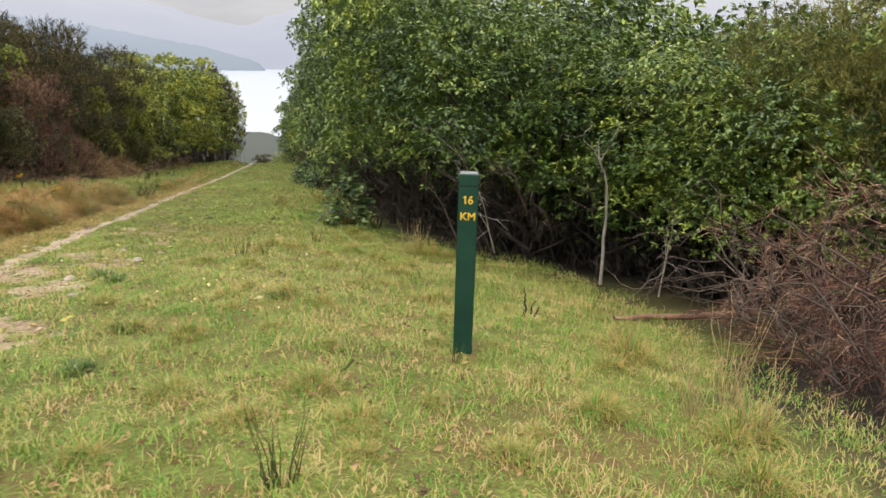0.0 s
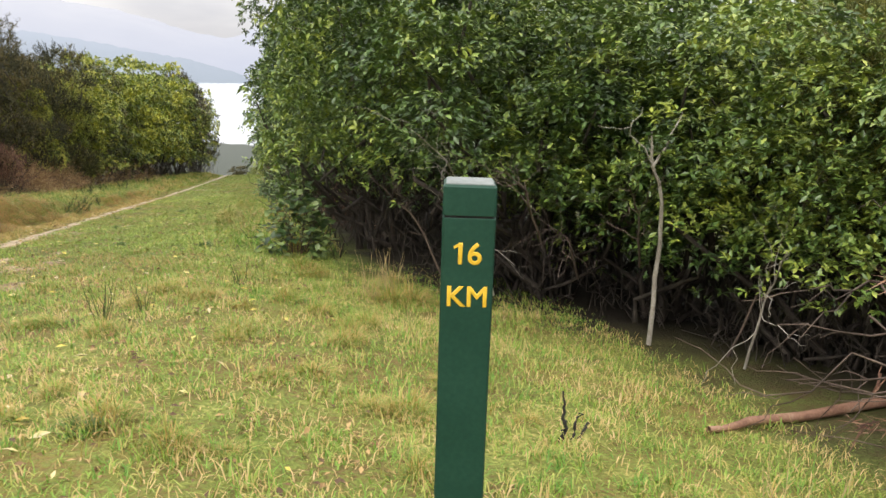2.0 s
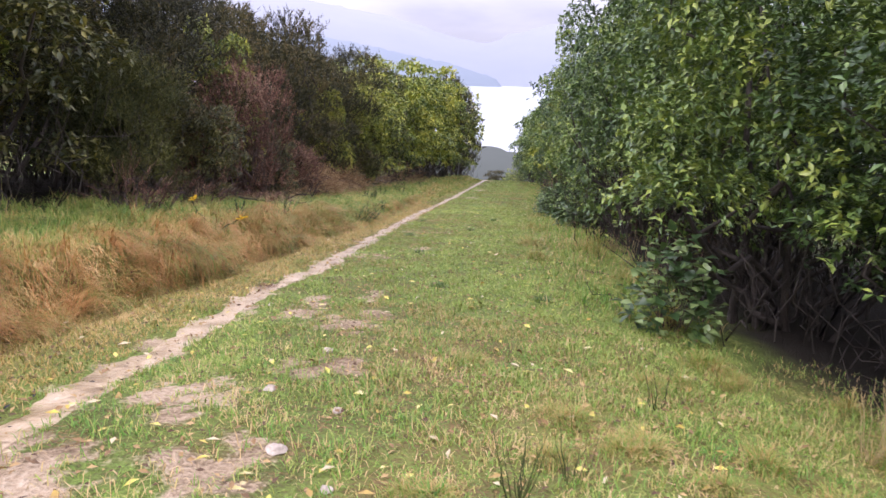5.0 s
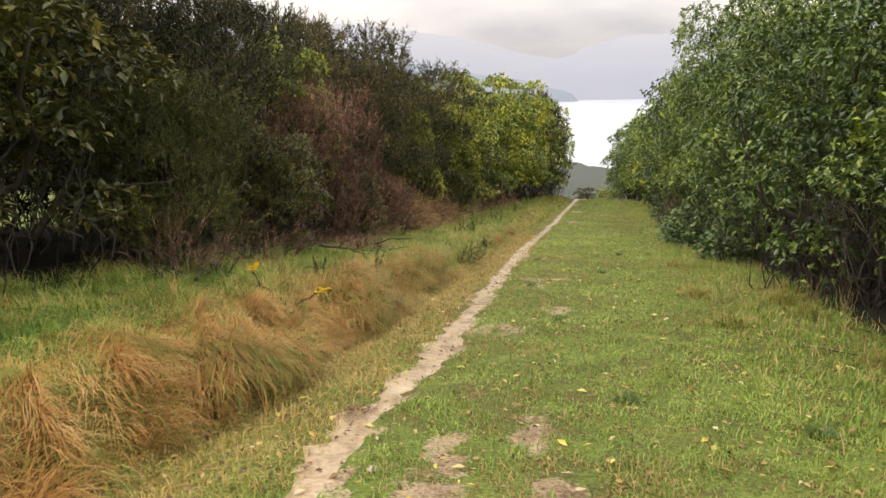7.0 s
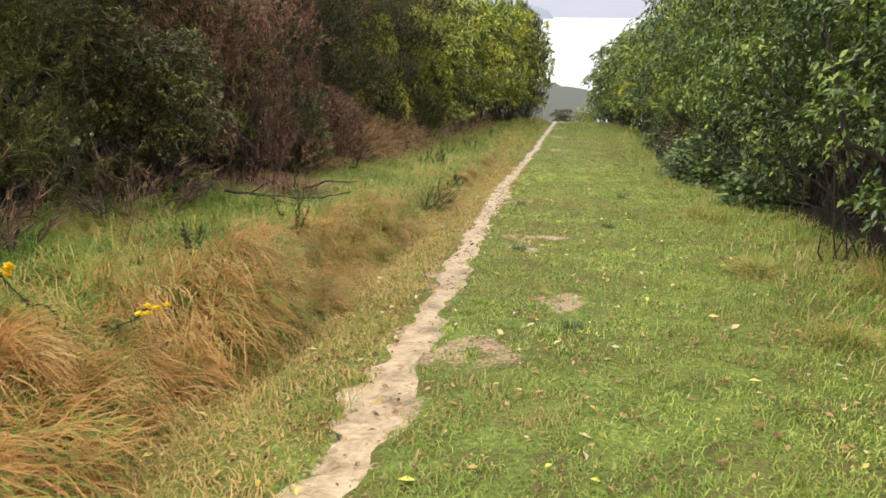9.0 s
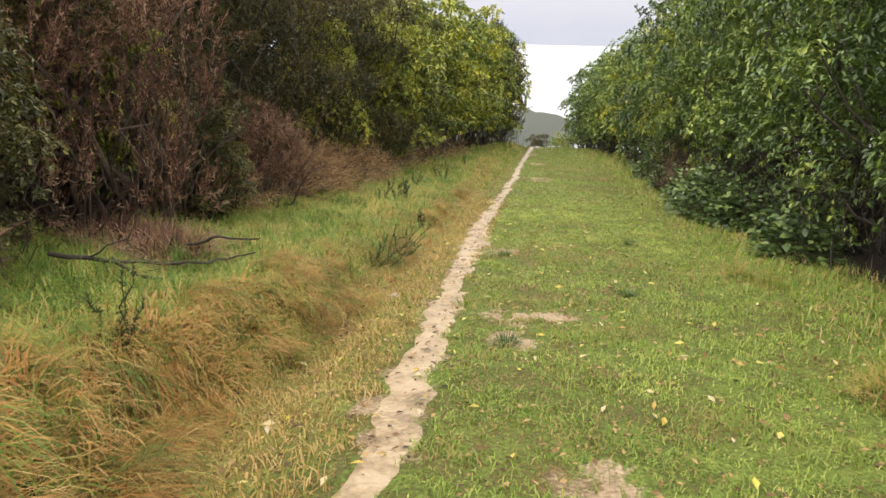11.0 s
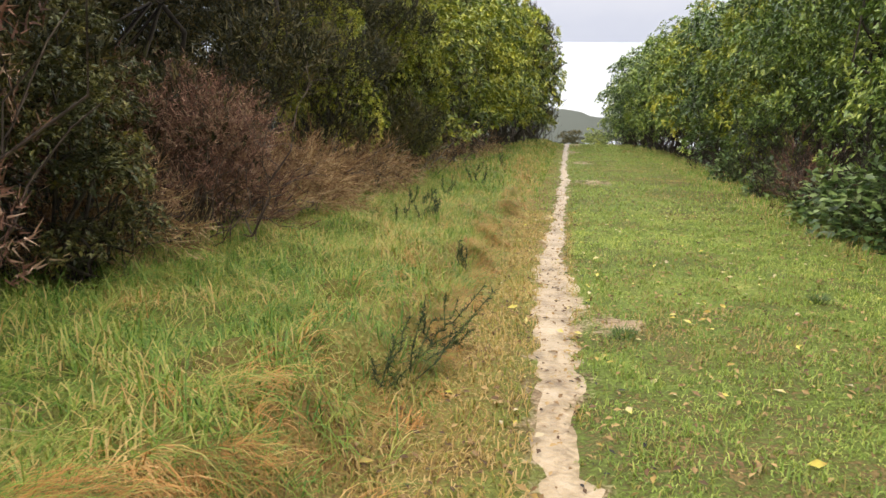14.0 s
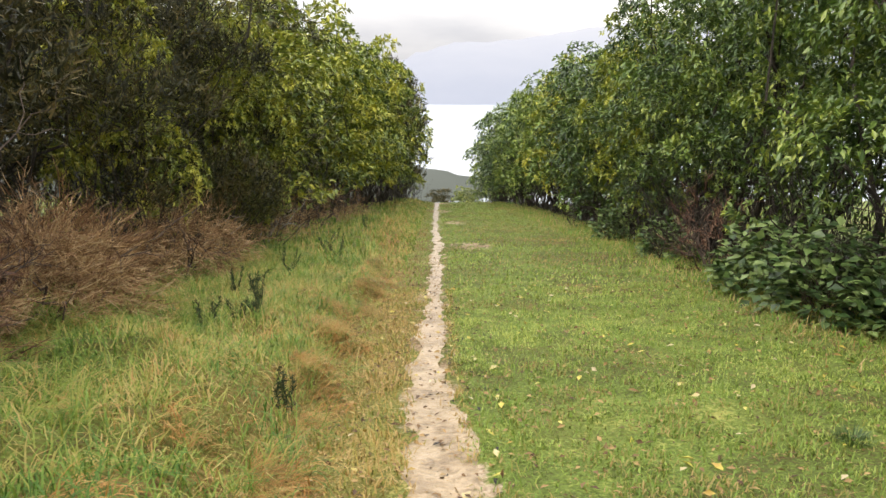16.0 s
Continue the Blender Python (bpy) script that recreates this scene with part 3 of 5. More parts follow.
def needle_shrub(seed, height, radius, low, sprays, material, label, twigs=50, lumps=20, lift=0.9, name="manuka_shrub", per=26, ln=0.07, wd=0.011):
    rng = np.random.default_rng(seed)
    L = crown_lumps(rng, height, radius, low, lumps)
    ob = thing(name, 0, 0, label, "shrub", "shrubs along the track", z=0)
    part("trunk", limbs_mesh(rng, L, 12, radius, M_BROWNTWIG if material is M_DEADLEAF else M_BARK, twigs), ob, "thin dark stems")
    part("crown", needle_crown(rng, L, sprays, material, lift=lift, per=per, ln=ln, wd=wd), ob)
    return ob


HEIGHTS = {"a": 5.2, "b": 4.9, "c": 5.3, "l": 5.2, "o": 5.2, "n": 5.4, "m": 5.0, "s": 2.3, "d": 2.3, "y": 3.0, "h": 5.0, "A": 5.3, "L": 5.6, "N": 6.0}


def row(models, places):
    """Plant shrubs: (model, u, y, turn, width, height in metres)."""
    used = set()
    for k, u, y, turn, s, high in places:
        x = float(path_x(y)) + u
        m = pose(x, y, float(land(x, y)) - 0.08, 0, 0, turn) @ Matrix.Diagonal((s, s, high / HEIGHTS[k], 1))
        ob = models[k] if k not in used else copy_thing(models[k], Matrix.Identity(4))
        ob.matrix_basis = m
        used.add(k)


GREEN = "dense shrub with glossy dark green rosette leaves"
models = {
    "a": broad_shrub(11, 5.2, 2.2, 0.25, 5400, 0.09, M_BROAD, GREEN, 150, lumps=26),
    "b": broad_shrub(12, 4.9, 2.1, 0.4, 5400, 0.09, M_BROAD, GREEN, 150, lumps=26),
    "c": broad_shrub(13, 5.3, 2.0, 0.3, 5400, 0.09, M_BROAD, GREEN, 150, lumps=26),
    "l": broad_shrub(14, 5.2, 1.9, 0.15, 3100, 0.13, M_LIME, "tall shrub with bright yellow-green leaves", 90),
    "o": broad_shrub(15, 5.2, 1.7, 0.1, 3100, 0.115, M_OLIVE, "tall olive and yellowish leafy shrub", 110),
    "n": needle_shrub(16, 5.4, 1.7, 0.1, 3200, M_NEEDLE, "tall dark feathery manuka shrub", 110, per=13, ln=0.115, wd=0.021),
    "m": needle_shrub(17, 5.0, 1.8, 0.1, 3200, M_NEEDLE, "tall dark feathery manuka shrub", 110, per=13, ln=0.115, wd=0.021),
    "s": needle_shrub(18, 2.3, 0.95, 0.1, 1900, M_OLIVENEEDLE, "low upright olive green feathery shrub", 30),
    "d": needle_shrub(19, 2.3, 1.15, 0.15, 1300, M_DEADLEAF, "dead shrub with reddish brown twigs and foliage", 160, name="dead_shrub"),
    "y": needle_shrub(20, 3.0, 1.2, 0.9, 1500, M_GREYNEEDLE, "feathery yellowish green shrub above dead twigs", 60),
    "h": broad_shrub(24, 5.0, 2.1, 1.15, 5400, 0.09, M_BROAD, "overhanging glossy green shrub with a dark twiggy hollow beneath", 110, lumps=30, stems=24, reach=0.55),
    "A": broad_shrub(21, 5.3, 2.1, 0.05, 2600, 0.15, M_BROAD, GREEN, 70, per=5),
    "L": broad_shrub(22, 5.6, 1.9, 0.0, 1800, 0.18, M_LIME, "tall shrub with bright yellow-green leaves", 50, per=5),
    "N": needle_shrub(23, 6.0, 1.7, 0.0, 1500, M_NEEDLE, "tall dark feathery manuka shrub", 50, per=13, ln=0.17, wd=0.030),
}
right_row = [
    # last two added behind the hollow to stop light leaking through from the back
    ("a", 5.75, 12.9, 20, 0.92, 5.4), ("h", 6.80, 10.5, 130, 0.98, 3.9), ("h", 8.30, 9.2, 250, 0.90, 3.5), ("h", 8.6, 7.6, 70, 0.74, 3.2), ("a", 9.60, 6.4, 300, 0.74, 3.6), ("A", 9.11, 12.8, 10, 0.95, 5.4), ("A", 8.6, 11.2, 80, 0.8, 4.4), ("A", 10.4, 10.6, 190, 0.9, 4.5),
    ("c", 6.09, 16.0, 80, 1.07, 6.2), ("b", 5.84, 19.2, 220, 1.02, 6.0), ("a", 5.82, 22.4, 160, 0.95, 6.2), ("c", 5.79, 25.6, 300, 1.02, 6.8), ("b", 5.63, 28.8, 40, 0.96, 6.8),
    ("a", 5.54, 32.0, 250, 1.00, 7.0), ("c", 5.57, 35.2, 120, 0.95, 6.6), ("l", 5.57, 38.6, 100, 0.98, 6.3), ("A", 5.42, 42.0, 190, 0.95, 6.0), ("A", 5.51, 45.4, 340, 0.99, 6.3),
    ("L", 5.43, 49.0, 270, 0.98, 6.6), ("A", 5.10, 52.6, 20, 0.98, 6.4), ("A", 4.80, 56.2, 90, 0.97, 6.4), ("A", 4.40, 60.0, 200, 1.00, 6.2), ("A", 4.00, 64.0, 100, 0.95, 5.9),
    ("A", 3.90, 68.0, 200, 0.85, 5.2), ("A", 5.88, 74.0, 60, 0.93, 6.3), ("L", 2.10, 74.0, 60, 0.55, 2.2), ("N", 0.05, 76.5, 30, 0.55, 2.6),
    ("y", 9.40, 7.2, 0, 1.00, 3.4), ("y", 9.90, 5.6, 120, 1.05, 3.6), ("A", 12.60, 4.0, 40, 0.93, 4.0), ("A", 11.50, 9.0, 70, 1.02, 4.3), ("A", 9.23, 17.5, 70, 1.03, 5.5), ("A", 9.31, 24, 200, 1.05, 6.2),
    # back row added behind the hedge to block light through its gaps
    ("A", 9.26, 31.0, 20, 1.17, 6.4), ("A", 8.81, 38.5, 120, 1.06, 6.3), ("A", 8.99, 46.0, 200, 1.06, 6.0), ("A", 8.67, 54.0, 300, 1.10, 6.0), ("A", 8.93, 62.0, 20, 1.16, 5.8),
]
left_row = [
    ("N", -9.6, 15.6, 10, 1.1, 5.2), ("N", -9.6, 20.0, 70, 1.1, 5.2), ("N", -9.2, 10.4, 10, 1.1, 5.2), ("L", -9.4, 24.6, 10, 1.1, 5.2),
    ("o", -3.25, 18.7, 60, 0.42, 2.1), ("l", -4.25, 21.6, 60, 0.5, 4.0), ("o", -3.4, 22.9, 160, 0.36, 1.9), ("s", -3.7, 33.0, 160, 0.9, 1.7), ("l", -3.85, 34.0, 160, 0.55, 4.0), ("l", -4.2, 30.6, 20, 0.45, 3.9),
    ("o", -4.70, 14.8, 30, 1.00, 5.5), ("n", -5.00, 18.0, 100, 1.00, 5.5), ("s", -3.75, 16.8, 0, 1.00, 2.3), ("o", -5.00, 12.0, 200, 1.05, 5.3), ("n", -5.20, 20.6, 10, 0.90, 4.5),
    ("m", -5.00, 26.0, 60, 1.00, 5.1), ("n", -4.80, 28.8, 230, 0.95, 5.1), ("m", -5.20, 23.2, 140, 0.95, 4.9), ("m", -4.70, 32.6, 80, 1.00, 5.3), ("l", -4.50, 35.8, 200, 1.05, 5.4), ("o", -4.60, 39.0, 20, 1.00, 6.0),
    ("L", -4.30, 42.0, 300, 1.00, 6.4), ("L", -4.00, 45.0, 120, 1.00, 6.6), ("L", -3.70, 48.2, 90, 1.00, 7.0), ("L", -3.30, 51.2, 310, 1.00, 7.2), ("L", -2.85, 54.4, 10, 0.95, 7.6), ("N", -2.50, 57.6, 170, 0.95, 7.6), ("L", -2.15, 61.0, 250, 0.90, 6.6), ("N", -2.40, 64.5, 250, 0.90, 6.6),
    ("d", -3.75, 21.2, 0, 1.0, 2.9), ("d", -3.75, 24.4, 120, 0.8, 1.6), ("L", -7.60, 17.0, 80, 1.10, 5.6), ("N", -7.80, 21.5, 300, 1.10, 5.6), ("N", -7.60, 13.0, 40, 1.00, 5.7), ("o", -6.00, 8.6, 120, 1.00, 5.3), ("n", -6.50, 5.0, 120, 1.00, 5.3),
    ("N", -7.50, 26.5, 20, 1.10, 5.7), ("N", -7.40, 31.5, 70, 1.10, 5.7),
    # second row, added behind to keep light out of the left hedge's gaps
    ("N", -7.6, 37.0, 10, 1.2, 5.6), ("L", -7.4, 43.0, 70, 1.2, 5.8), ("N", -7.2, 49.0, 150, 1.2, 6.0), ("L", -6.8, 55.0, 250, 1.2, 6.0), ("N", -6.0, 61.0, 250, 1.2, 6.0),
]
row(models, right_row + left_row)


def conifer(x, y, high, seed):
    """A far conifer: a straight trunk with whorls of drooping, upturned boughs."""
    r = np.random.default_rng(seed)
    ob = thing("conifer_tree", x, y, "tall dark conifer standing behind the shrubs", "tree")
    v, f = tube(np.stack([np.zeros(8), np.zeros(8), np.linspace(-0.2, high, 8)], 1), np.linspace(0.2, 0.02, 8), 7)
    part("trunk", mesh_of("trunk", v, f, M_BARK), ob)
    limbs, at, along = [], [], []
    for z in np.arange(high * 0.15, high * 0.97, 0.42):
        reach = 0.35 + 2.9 * (1 - z / high)
        for a in r.uniform(0, 6.28, 6):
            out = np.array([math.cos(a), math.sin(a), 0.0])
            t = np.linspace(0, 1, 6)[:, None]
            p = np.array([0, 0, z]) + out * reach * r.uniform(0.7, 1.1) * t + np.array([0, 0, 1.0]) * (0.35 * reach * t ** 2 - 0.1 * t)
            limbs.append(tube(p, np.linspace(0.035, 0.008, 6), 4))
            q = r.uniform(0.15, 1, 70)
            i = np.minimum((q * 5).astype(int), 4)
            at.append(p[i] + (p[i + 1] - p[i]) * (q * 5 - i)[:, None])
            along.append(out * 0.5 + r.normal(size=(70, 3)) * 0.6 + [0, 0, 0.3])
    v, f = merged(limbs)
    part("bough", mesh_of("bough", v, f, M_BARK), ob, kind="stuff")
    at, along = np.concatenate(at), np.concatenate(along)
    v, f = needles(r, at, along, 0.34 * r.uniform(0.6, 1.3, len(at)), 0.045)
    part("crown", mesh_of("crown", v, f, M_NEEDLE), ob)


conifer(35.6, 34.5, 10.2, 25)

# ---- the marker post ----


def marker_post():
    w, h = 0.125, 1.19
    ob = new("marker_post")
    ob.matrix_world = pose(1.497, 4.33, -0.457, -0.5, 0.7, 0) @ pose(0, 0, 0, 0, 0, -19)
    tagged(ob, "dark green painted square wooden post with yellow routed lettering", "marker post")

    def prism(z0, z1, half, chamfer, top_in, name, material, label=""):
        bm = bmesh.new()
        rings = []
        for z, s in ((z0, half), (z1 - top_in, half), (z1, half - top_in)):
            ring = []
            for sx, sy in ((1, 1), (-1, 1), (-1, -1), (1, -1)):
                for q in ((0, 1), (1, 0)) if sx * sy > 0 else ((1, 0), (0, 1)):
                    ring.append(bm.verts.new((sx * (s - chamfer * q[0]), sy * (s - chamfer * q[1]), z)))
            rings.append(ring)
        for a, b in zip(rings, rings[1:]):
            for i in range(8):
                bm.faces.new((a[i], a[(i + 1) % 8], b[(i + 1) % 8], b[i]))
        bm.faces.new(rings[-1])
        bm.faces.new(rings[0][::-1])
        me = bpy.data.meshes.new(name)
        bm.to_mesh(me)
        bm.free()
        me.materials.append(material)
        return part(name, me, ob, label)

    gap = h - 0.074
    prism(0, gap - 0.004, w / 2, 0.005, 0.0015, "shaft", M_POST)
    prism(gap - 0.006, gap + 0.004, w / 2 - 0.006, 0.003, 0.0005, "groove", M_CHAR, "dark saw-cut groove")
    prism(gap + 0.002, h, w / 2, 0.005, 0.006, "cap", M_POST)
    prism(h - 0.001, h + 0.003, w / 2 - 0.006, 0.004, 0.002, "cap_top", M_POSTTOP, "weathered pale grey end grain")
    for text, x, z, size in (("1", -0.018, gap - 0.113, 0.072), ("6", 0.016, gap - 0.113, 0.072), ("K", -0.027, gap - 0.217, 0.070), ("M", 0.025, gap - 0.217, 0.070)):
        for name, swell, out, material, label in (("routed_edge", 0.0034, 0.0002, M_CHAR, "dark routed edge round the character"), ("letter", 0.0016, 0.0012, M_GOLD, "yellow painted character " + text)):
            cu = bpy.data.curves.new("letter", "FONT")
            cu.body, cu.size, cu.extrude, cu.bevel_depth, cu.bevel_resolution, cu.align_x = text, size, 0.0004, swell, 0, "CENTER"
            tmp = bpy.data.objects.new("letter_tmp", cu)
            scene.collection.objects.link(tmp)
            me = bpy.data.meshes.new_from_object(tmp.evaluated_get(bpy.context.evaluated_depsgraph_get()))
            bpy.data.objects.remove(tmp)
            if text == "1":
                bm = bmesh.new()
                bm.from_mesh(me)
                w1, top = 0.0045 + swell, max(v.co.y for v in bm.verts)
                bmesh.ops.create_cube(bm, size=1.0, matrix=Matrix.Translation((-0.008, top - 0.0075, 0)) @ Matrix.Rotation(0.55, 4, "Z") @ Matrix.Diagonal((0.016 + swell, w1, 0.0008 + swell, 1)))
                bm.to_mesh(me)
                bm.free()
            me.materials.clear()
            me.materials.append(material)
            letter = part(name, me, ob, label)
            letter.matrix_local = pose(x, -w / 2 + 0.0026 - out if name == "routed_edge" else -w / 2 - 0.0002, z, 90, 0, 0)


marker_post()

# ---- grass ----


def scatter(rng, n, u0, u1, y0, y1):
    u, y = rng.uniform(u0, u1, n), rng.uniform(y0, y1, n)
    return u + path_x(y), y, u


def grass(name, seed, n, u0, u1, y0, y1, low, high, wide, lean, material, label, keep=None):
    rng = np.random.default_rng(seed)
    x, y, u = scatter(rng, n, u0, u1, y0, y1)
    ok = rng.random(n) > bare(x, y) * 1.1
    ok &= np.abs(u - path_mid(y)) > 0.115 + 0.05 * wobble(x, y, 0.4, 2.0) + 0.05 * wobble(x, y, 0.15, 3.0)
    if keep is not None:
        ok &= rng.random(n) < keep(x, y, u)
    x, y = x[ok], y[ok]
    n = len(x)
    tall = (0.7 + 0.45 * wobble(x, y, 0.9, 4.0)) * rng.uniform(0.6, 1.3, n)
    ln = low + (high - low) * np.clip(tall, 0, 1.3)
    v, f = blades(rng, np.stack([x, y, land(x, y) - 0.006], 1), rng.uniform(0, 6.28, n), ln, wide * rng.uniform(0.7, 1.4, n), rng.uniform(0.2, 1.0, n) * lean)
    return tagged(new(name, mesh_of(name, v, f, material)), label, "grass", kind="stuff")


def clumps(size, a=-0.35, b=0.35):
    return lambda x, y, u: 0.25 + 0.75 * smooth(a, b, wobble(x, y, size, 11.0) + 0.6 * wobble(x, y, size * 0.4, 12.0))


grass("lawn_grass", 31, 260000, 0.0, 4.6, 9.0, 30.0, 0.018, 0.07, 0.0065, 2.0, M_LAWN, "short bright green grass on the mown track", clumps(0.8))
grass("lawn_tufts", 41, 60000, 0.2, 4.6, 9.0, 30.0, 0.05, 0.12, 0.006, 1.9, M_LAWN, "taller tufts of bright grass in the mown track", lambda x, y, u: smooth(0.1, 0.7, wobble(x, y, 0.7, 31.0) + 0.7 * wobble(x, y, 0.25, 32.0)) * (0.4 + 0.6 * smooth(0.8, 2.6, u)))
grass("lawn_grass_far", 32, 36000, -0.9, 4.4, 30.0, 62.0, 0.03, 0.08, 0.014, 1.8, M_LAWN, "short bright green grass on the mown track")
grass("edge_grass", 33, 46000, -1.05, 0.05, 3.0, 30.0, 0.03, 0.10, 0.0065, 2.4, M_EDGE, "thin yellowing grass beside the worn path")
grass("verge_grass", 34, 200000, 0.1, 7.4, -1.0, 11.5, 0.025, 0.11, 0.005, 2.3, M_VERGE, "uneven green and straw-coloured grass round the post", lambda x, y, u: (1 - smooth(6.5, 7.4, u)) * (1 - 0.2 * smooth(5.5, 6.3, u) * (1 - smooth(3.6, 5.2, y))) * clumps(0.55)(x, y, u) * (1 - 0.8 * smooth(9, 11.5, y)))
grass("bank_grass", 35, 80000, -4.3, -0.95, 5.0, 32.0, 0.05, 0.24, 0.0065, 2.9, M_BANK, "long drooping green and straw grass on the bank", lambda x, y, u: 0.35 + 0.65 * smooth(-4.2, -3.4, u))


def arc_blades(rng, at, heading, length, width, rise, droop, segs=4):
    """Long blades that rise and arch over."""
    n = len(at)
    h = np.stack([np.cos(heading), np.sin(heading), np.zeros(n)], 1)
    s = np.stack([-np.sin(heading), np.cos(heading), np.zeros(n)], 1)
    ln, wd, e, dr = (np.broadcast_to(q, n)[:, None] for q in (length, width, rise, droop))
    p, rings = at.copy(), []
    for k in range(segs):
        w = wd * (1 - 0.8 * (k / segs) ** 1.5) * 0.5
        rings += [p - s * w, p + s * w]
        a = e - dr * ((k + 0.5) / segs)
        p = p + ln / segs * (np.cos(a) * h + np.sin(a) * np.array([0, 0, 1.0]))
    v = np.stack(rings + [p], 1).reshape(-1, 3)
    c = 2 * segs + 1
    i = np.arange(n)[:, None] * c
    fs = []
    for k in range(segs - 1):
        fs += [i + [2 * k, 2 * k + 1, 2 * k + 3], i + [2 * k, 2 * k + 3, 2 * k + 2]]
    fs.append(i + [2 * segs - 2, 2 * segs - 1, 2 * segs])
    return v, np.stack(fs, 1).reshape(-1, 3)


def combed_grass(name, seed, n, u0, u1, y0, y1, low, high, wide, fan, material, label, keep):
    """Long grass lying over in locks towards the path; it hangs down where the bank falls away."""
    r = np.random.default_rng(seed)
    x, y, u = scatter(r, n, u0, u1, y0, y1)
    ok = r.random(n) < keep(x, y, u)
    x, y = x[ok], y[ok]
    n = len(x)
    lump = wobble(x, y, 0.75, 21.0) + 0.5 * wobble(x, y, 0.3, 22.0)
    head = fan * (wobble(x, y, 0.8, 23.0) + 0.8 * wobble(x, y, 0.33, 24.0)) + r.normal(size=n) * 0.35
    at = np.stack([x, y, land(x, y) - 0.02 + 0.09 * np.clip(lump + 0.3, 0, 1.2) * r.random(n)], 1)
    ln = (low + (high - low) * np.clip(0.5 + 0.5 * lump, 0.1, 1.1)) * r.uniform(0.55, 1.2, n)
    v, f = arc_blades(r, at, head, ln, wide * r.uniform(0.6, 1.5, n), 0.75 + 0.3 * lump + r.normal(size=n) * 0.3, 2.0 + r.normal(size=n) * 0.5, 4)
    return tagged(new(name, mesh_of(name, v, f, material)), label, "grass", kind="stuff")


combed_grass("bank_edge_grass", 38, 62000, -2.1, -0.88, 5.0, 18.0, 0.14, 0.48, 0.0048, 1.3, M_TUSS, "long orange-brown dry grass hanging over the edge of the bank", lambda x, y, u: (0.15 + 0.85 * smooth(-0.3, 0.3, wobble(x, y, 0.8, 25.0) + 0.5 * wobble(x, y, 0.35, 26.0))) * (1 - 0.85 * smooth(-1.25, -1.95, u)) * (1 - 0.5 * smooth(14.5, 17, y)))
combed_grass("bank_tangle_grass", 39, 60000, -3.6, -0.75, 5.0, 34.0, 0.16, 0.42, 0.0052, 2.2, M_BANK, "tangled long green and straw grass lying over on the bank", lambda x, y, u: 0.12 + 0.88 * smooth(-0.2, 0.5, wobble(x, y, 1.1, 27.0) + 0.5 * wobble(x, y, 0.45, 28.0)))
combed_grass("bank_edge_tufts", 40, 20000, -1.55, -0.72, 17.5, 40.0, 0.10, 0.30, 0.0055, 1.6, M_TUSS, "ragged orange-brown dry grass along the low bank", lambda x, y, u: 0.03 + 0.97 * smooth(0.0, 0.5, wobble(x, y, 1.0, 29.0) + 0.5 * wobble(x, y, 0.4, 30.0)))
grass("bank_grass_far", 36, 18000, -3.6, -0.6, 32.0, 62.0, 0.08, 0.22, 0.016, 1.8, M_BANK, "long drooping green and straw grass on the bank")
grass("hedge_foot_grass", 37, 16000, 2.6, 4.8, 12.0, 60.0, 0.06, 0.22, 0.009, 1.7, M_VERGE, "long grass and straw along the foot of the shrubs", lambda x, y, u: smooth(2.6, 3.6, u))

# ---- tussocks ----


def tussock_mesh(seed, n, spread, low, high, material, wide=0.006, drift=0.0, rise=1.25, droop=2.0, dome=0.12):
    rng = np.random.default_rng(seed)
    a = rng.uniform(0, 6.283, n)
    r = spread * np.sqrt(rng.random(n))
    at = np.stack([np.cos(a) * r, np.sin(a) * r, -0.02 + dome * (1 - (r / spread) ** 2)], 1)
    head = a + rng.normal(size=n) * 0.8
    head = np.arctan2(np.sin(head) + 0 * drift, np.cos(head) + drift)
    v, f = arc_blades(rng, at, head, rng.uniform(low, high, n), wide * rng.uniform(0.6, 1.5, n), rise + rng.normal(size=n) * 0.38, droop + rng.normal(size=n) * 0.6)
    return mesh_of("tussock", v, f, material)


def tussock(blade_sets, x, y, size, turn, label, group, high=1.0):
    ob = thing("grass_tussock", x, y, label, "tussock", group)
    ob.matrix_world = pose(x, y, float(land(x, y)) - 0.01, 0, 0, turn) @ Matrix.Diagonal((size, size, size * high, 1))
    for name, mesh in zip(("foliage", "undergrowth"), blade_sets):
        part(name, mesh, ob)
    return ob


def swathe_mesh(seed, n, material, spread=0.3, fan=0.5):
    """A mound of long grass combed over one way, hanging down on that side."""
    rng = np.random.default_rng(seed)
    a, q = rng.uniform(0, 6.283, n), np.sqrt(rng.random(n))
    at = np.stack([np.cos(a) * q * spread * 0.8, np.sin(a) * q * spread * 1.35, -0.03 + 0.2 * (1 - q ** 2)], 1)
    lock = rng.integers(16, size=n)
    locks, lift, sag = rng.normal(size=16) * fan, 0.5 + rng.normal(size=16) * 0.25, 2.0 + rng.normal(size=16) * 0.4
    head = locks[lock] + rng.normal(size=n) * 0.4 + at[:, 1] / spread * 0.5
    v, f = arc_blades(rng, at, head, rng.uniform(0.14, 0.46, n), 0.0038 * rng.uniform(0.6, 1.6, n), lift[lock] + rng.normal(size=n) * 0.3, sag[lock] + rng.normal(size=n) * 0.5, 4)
    return mesh_of("tussock", v, f, material)


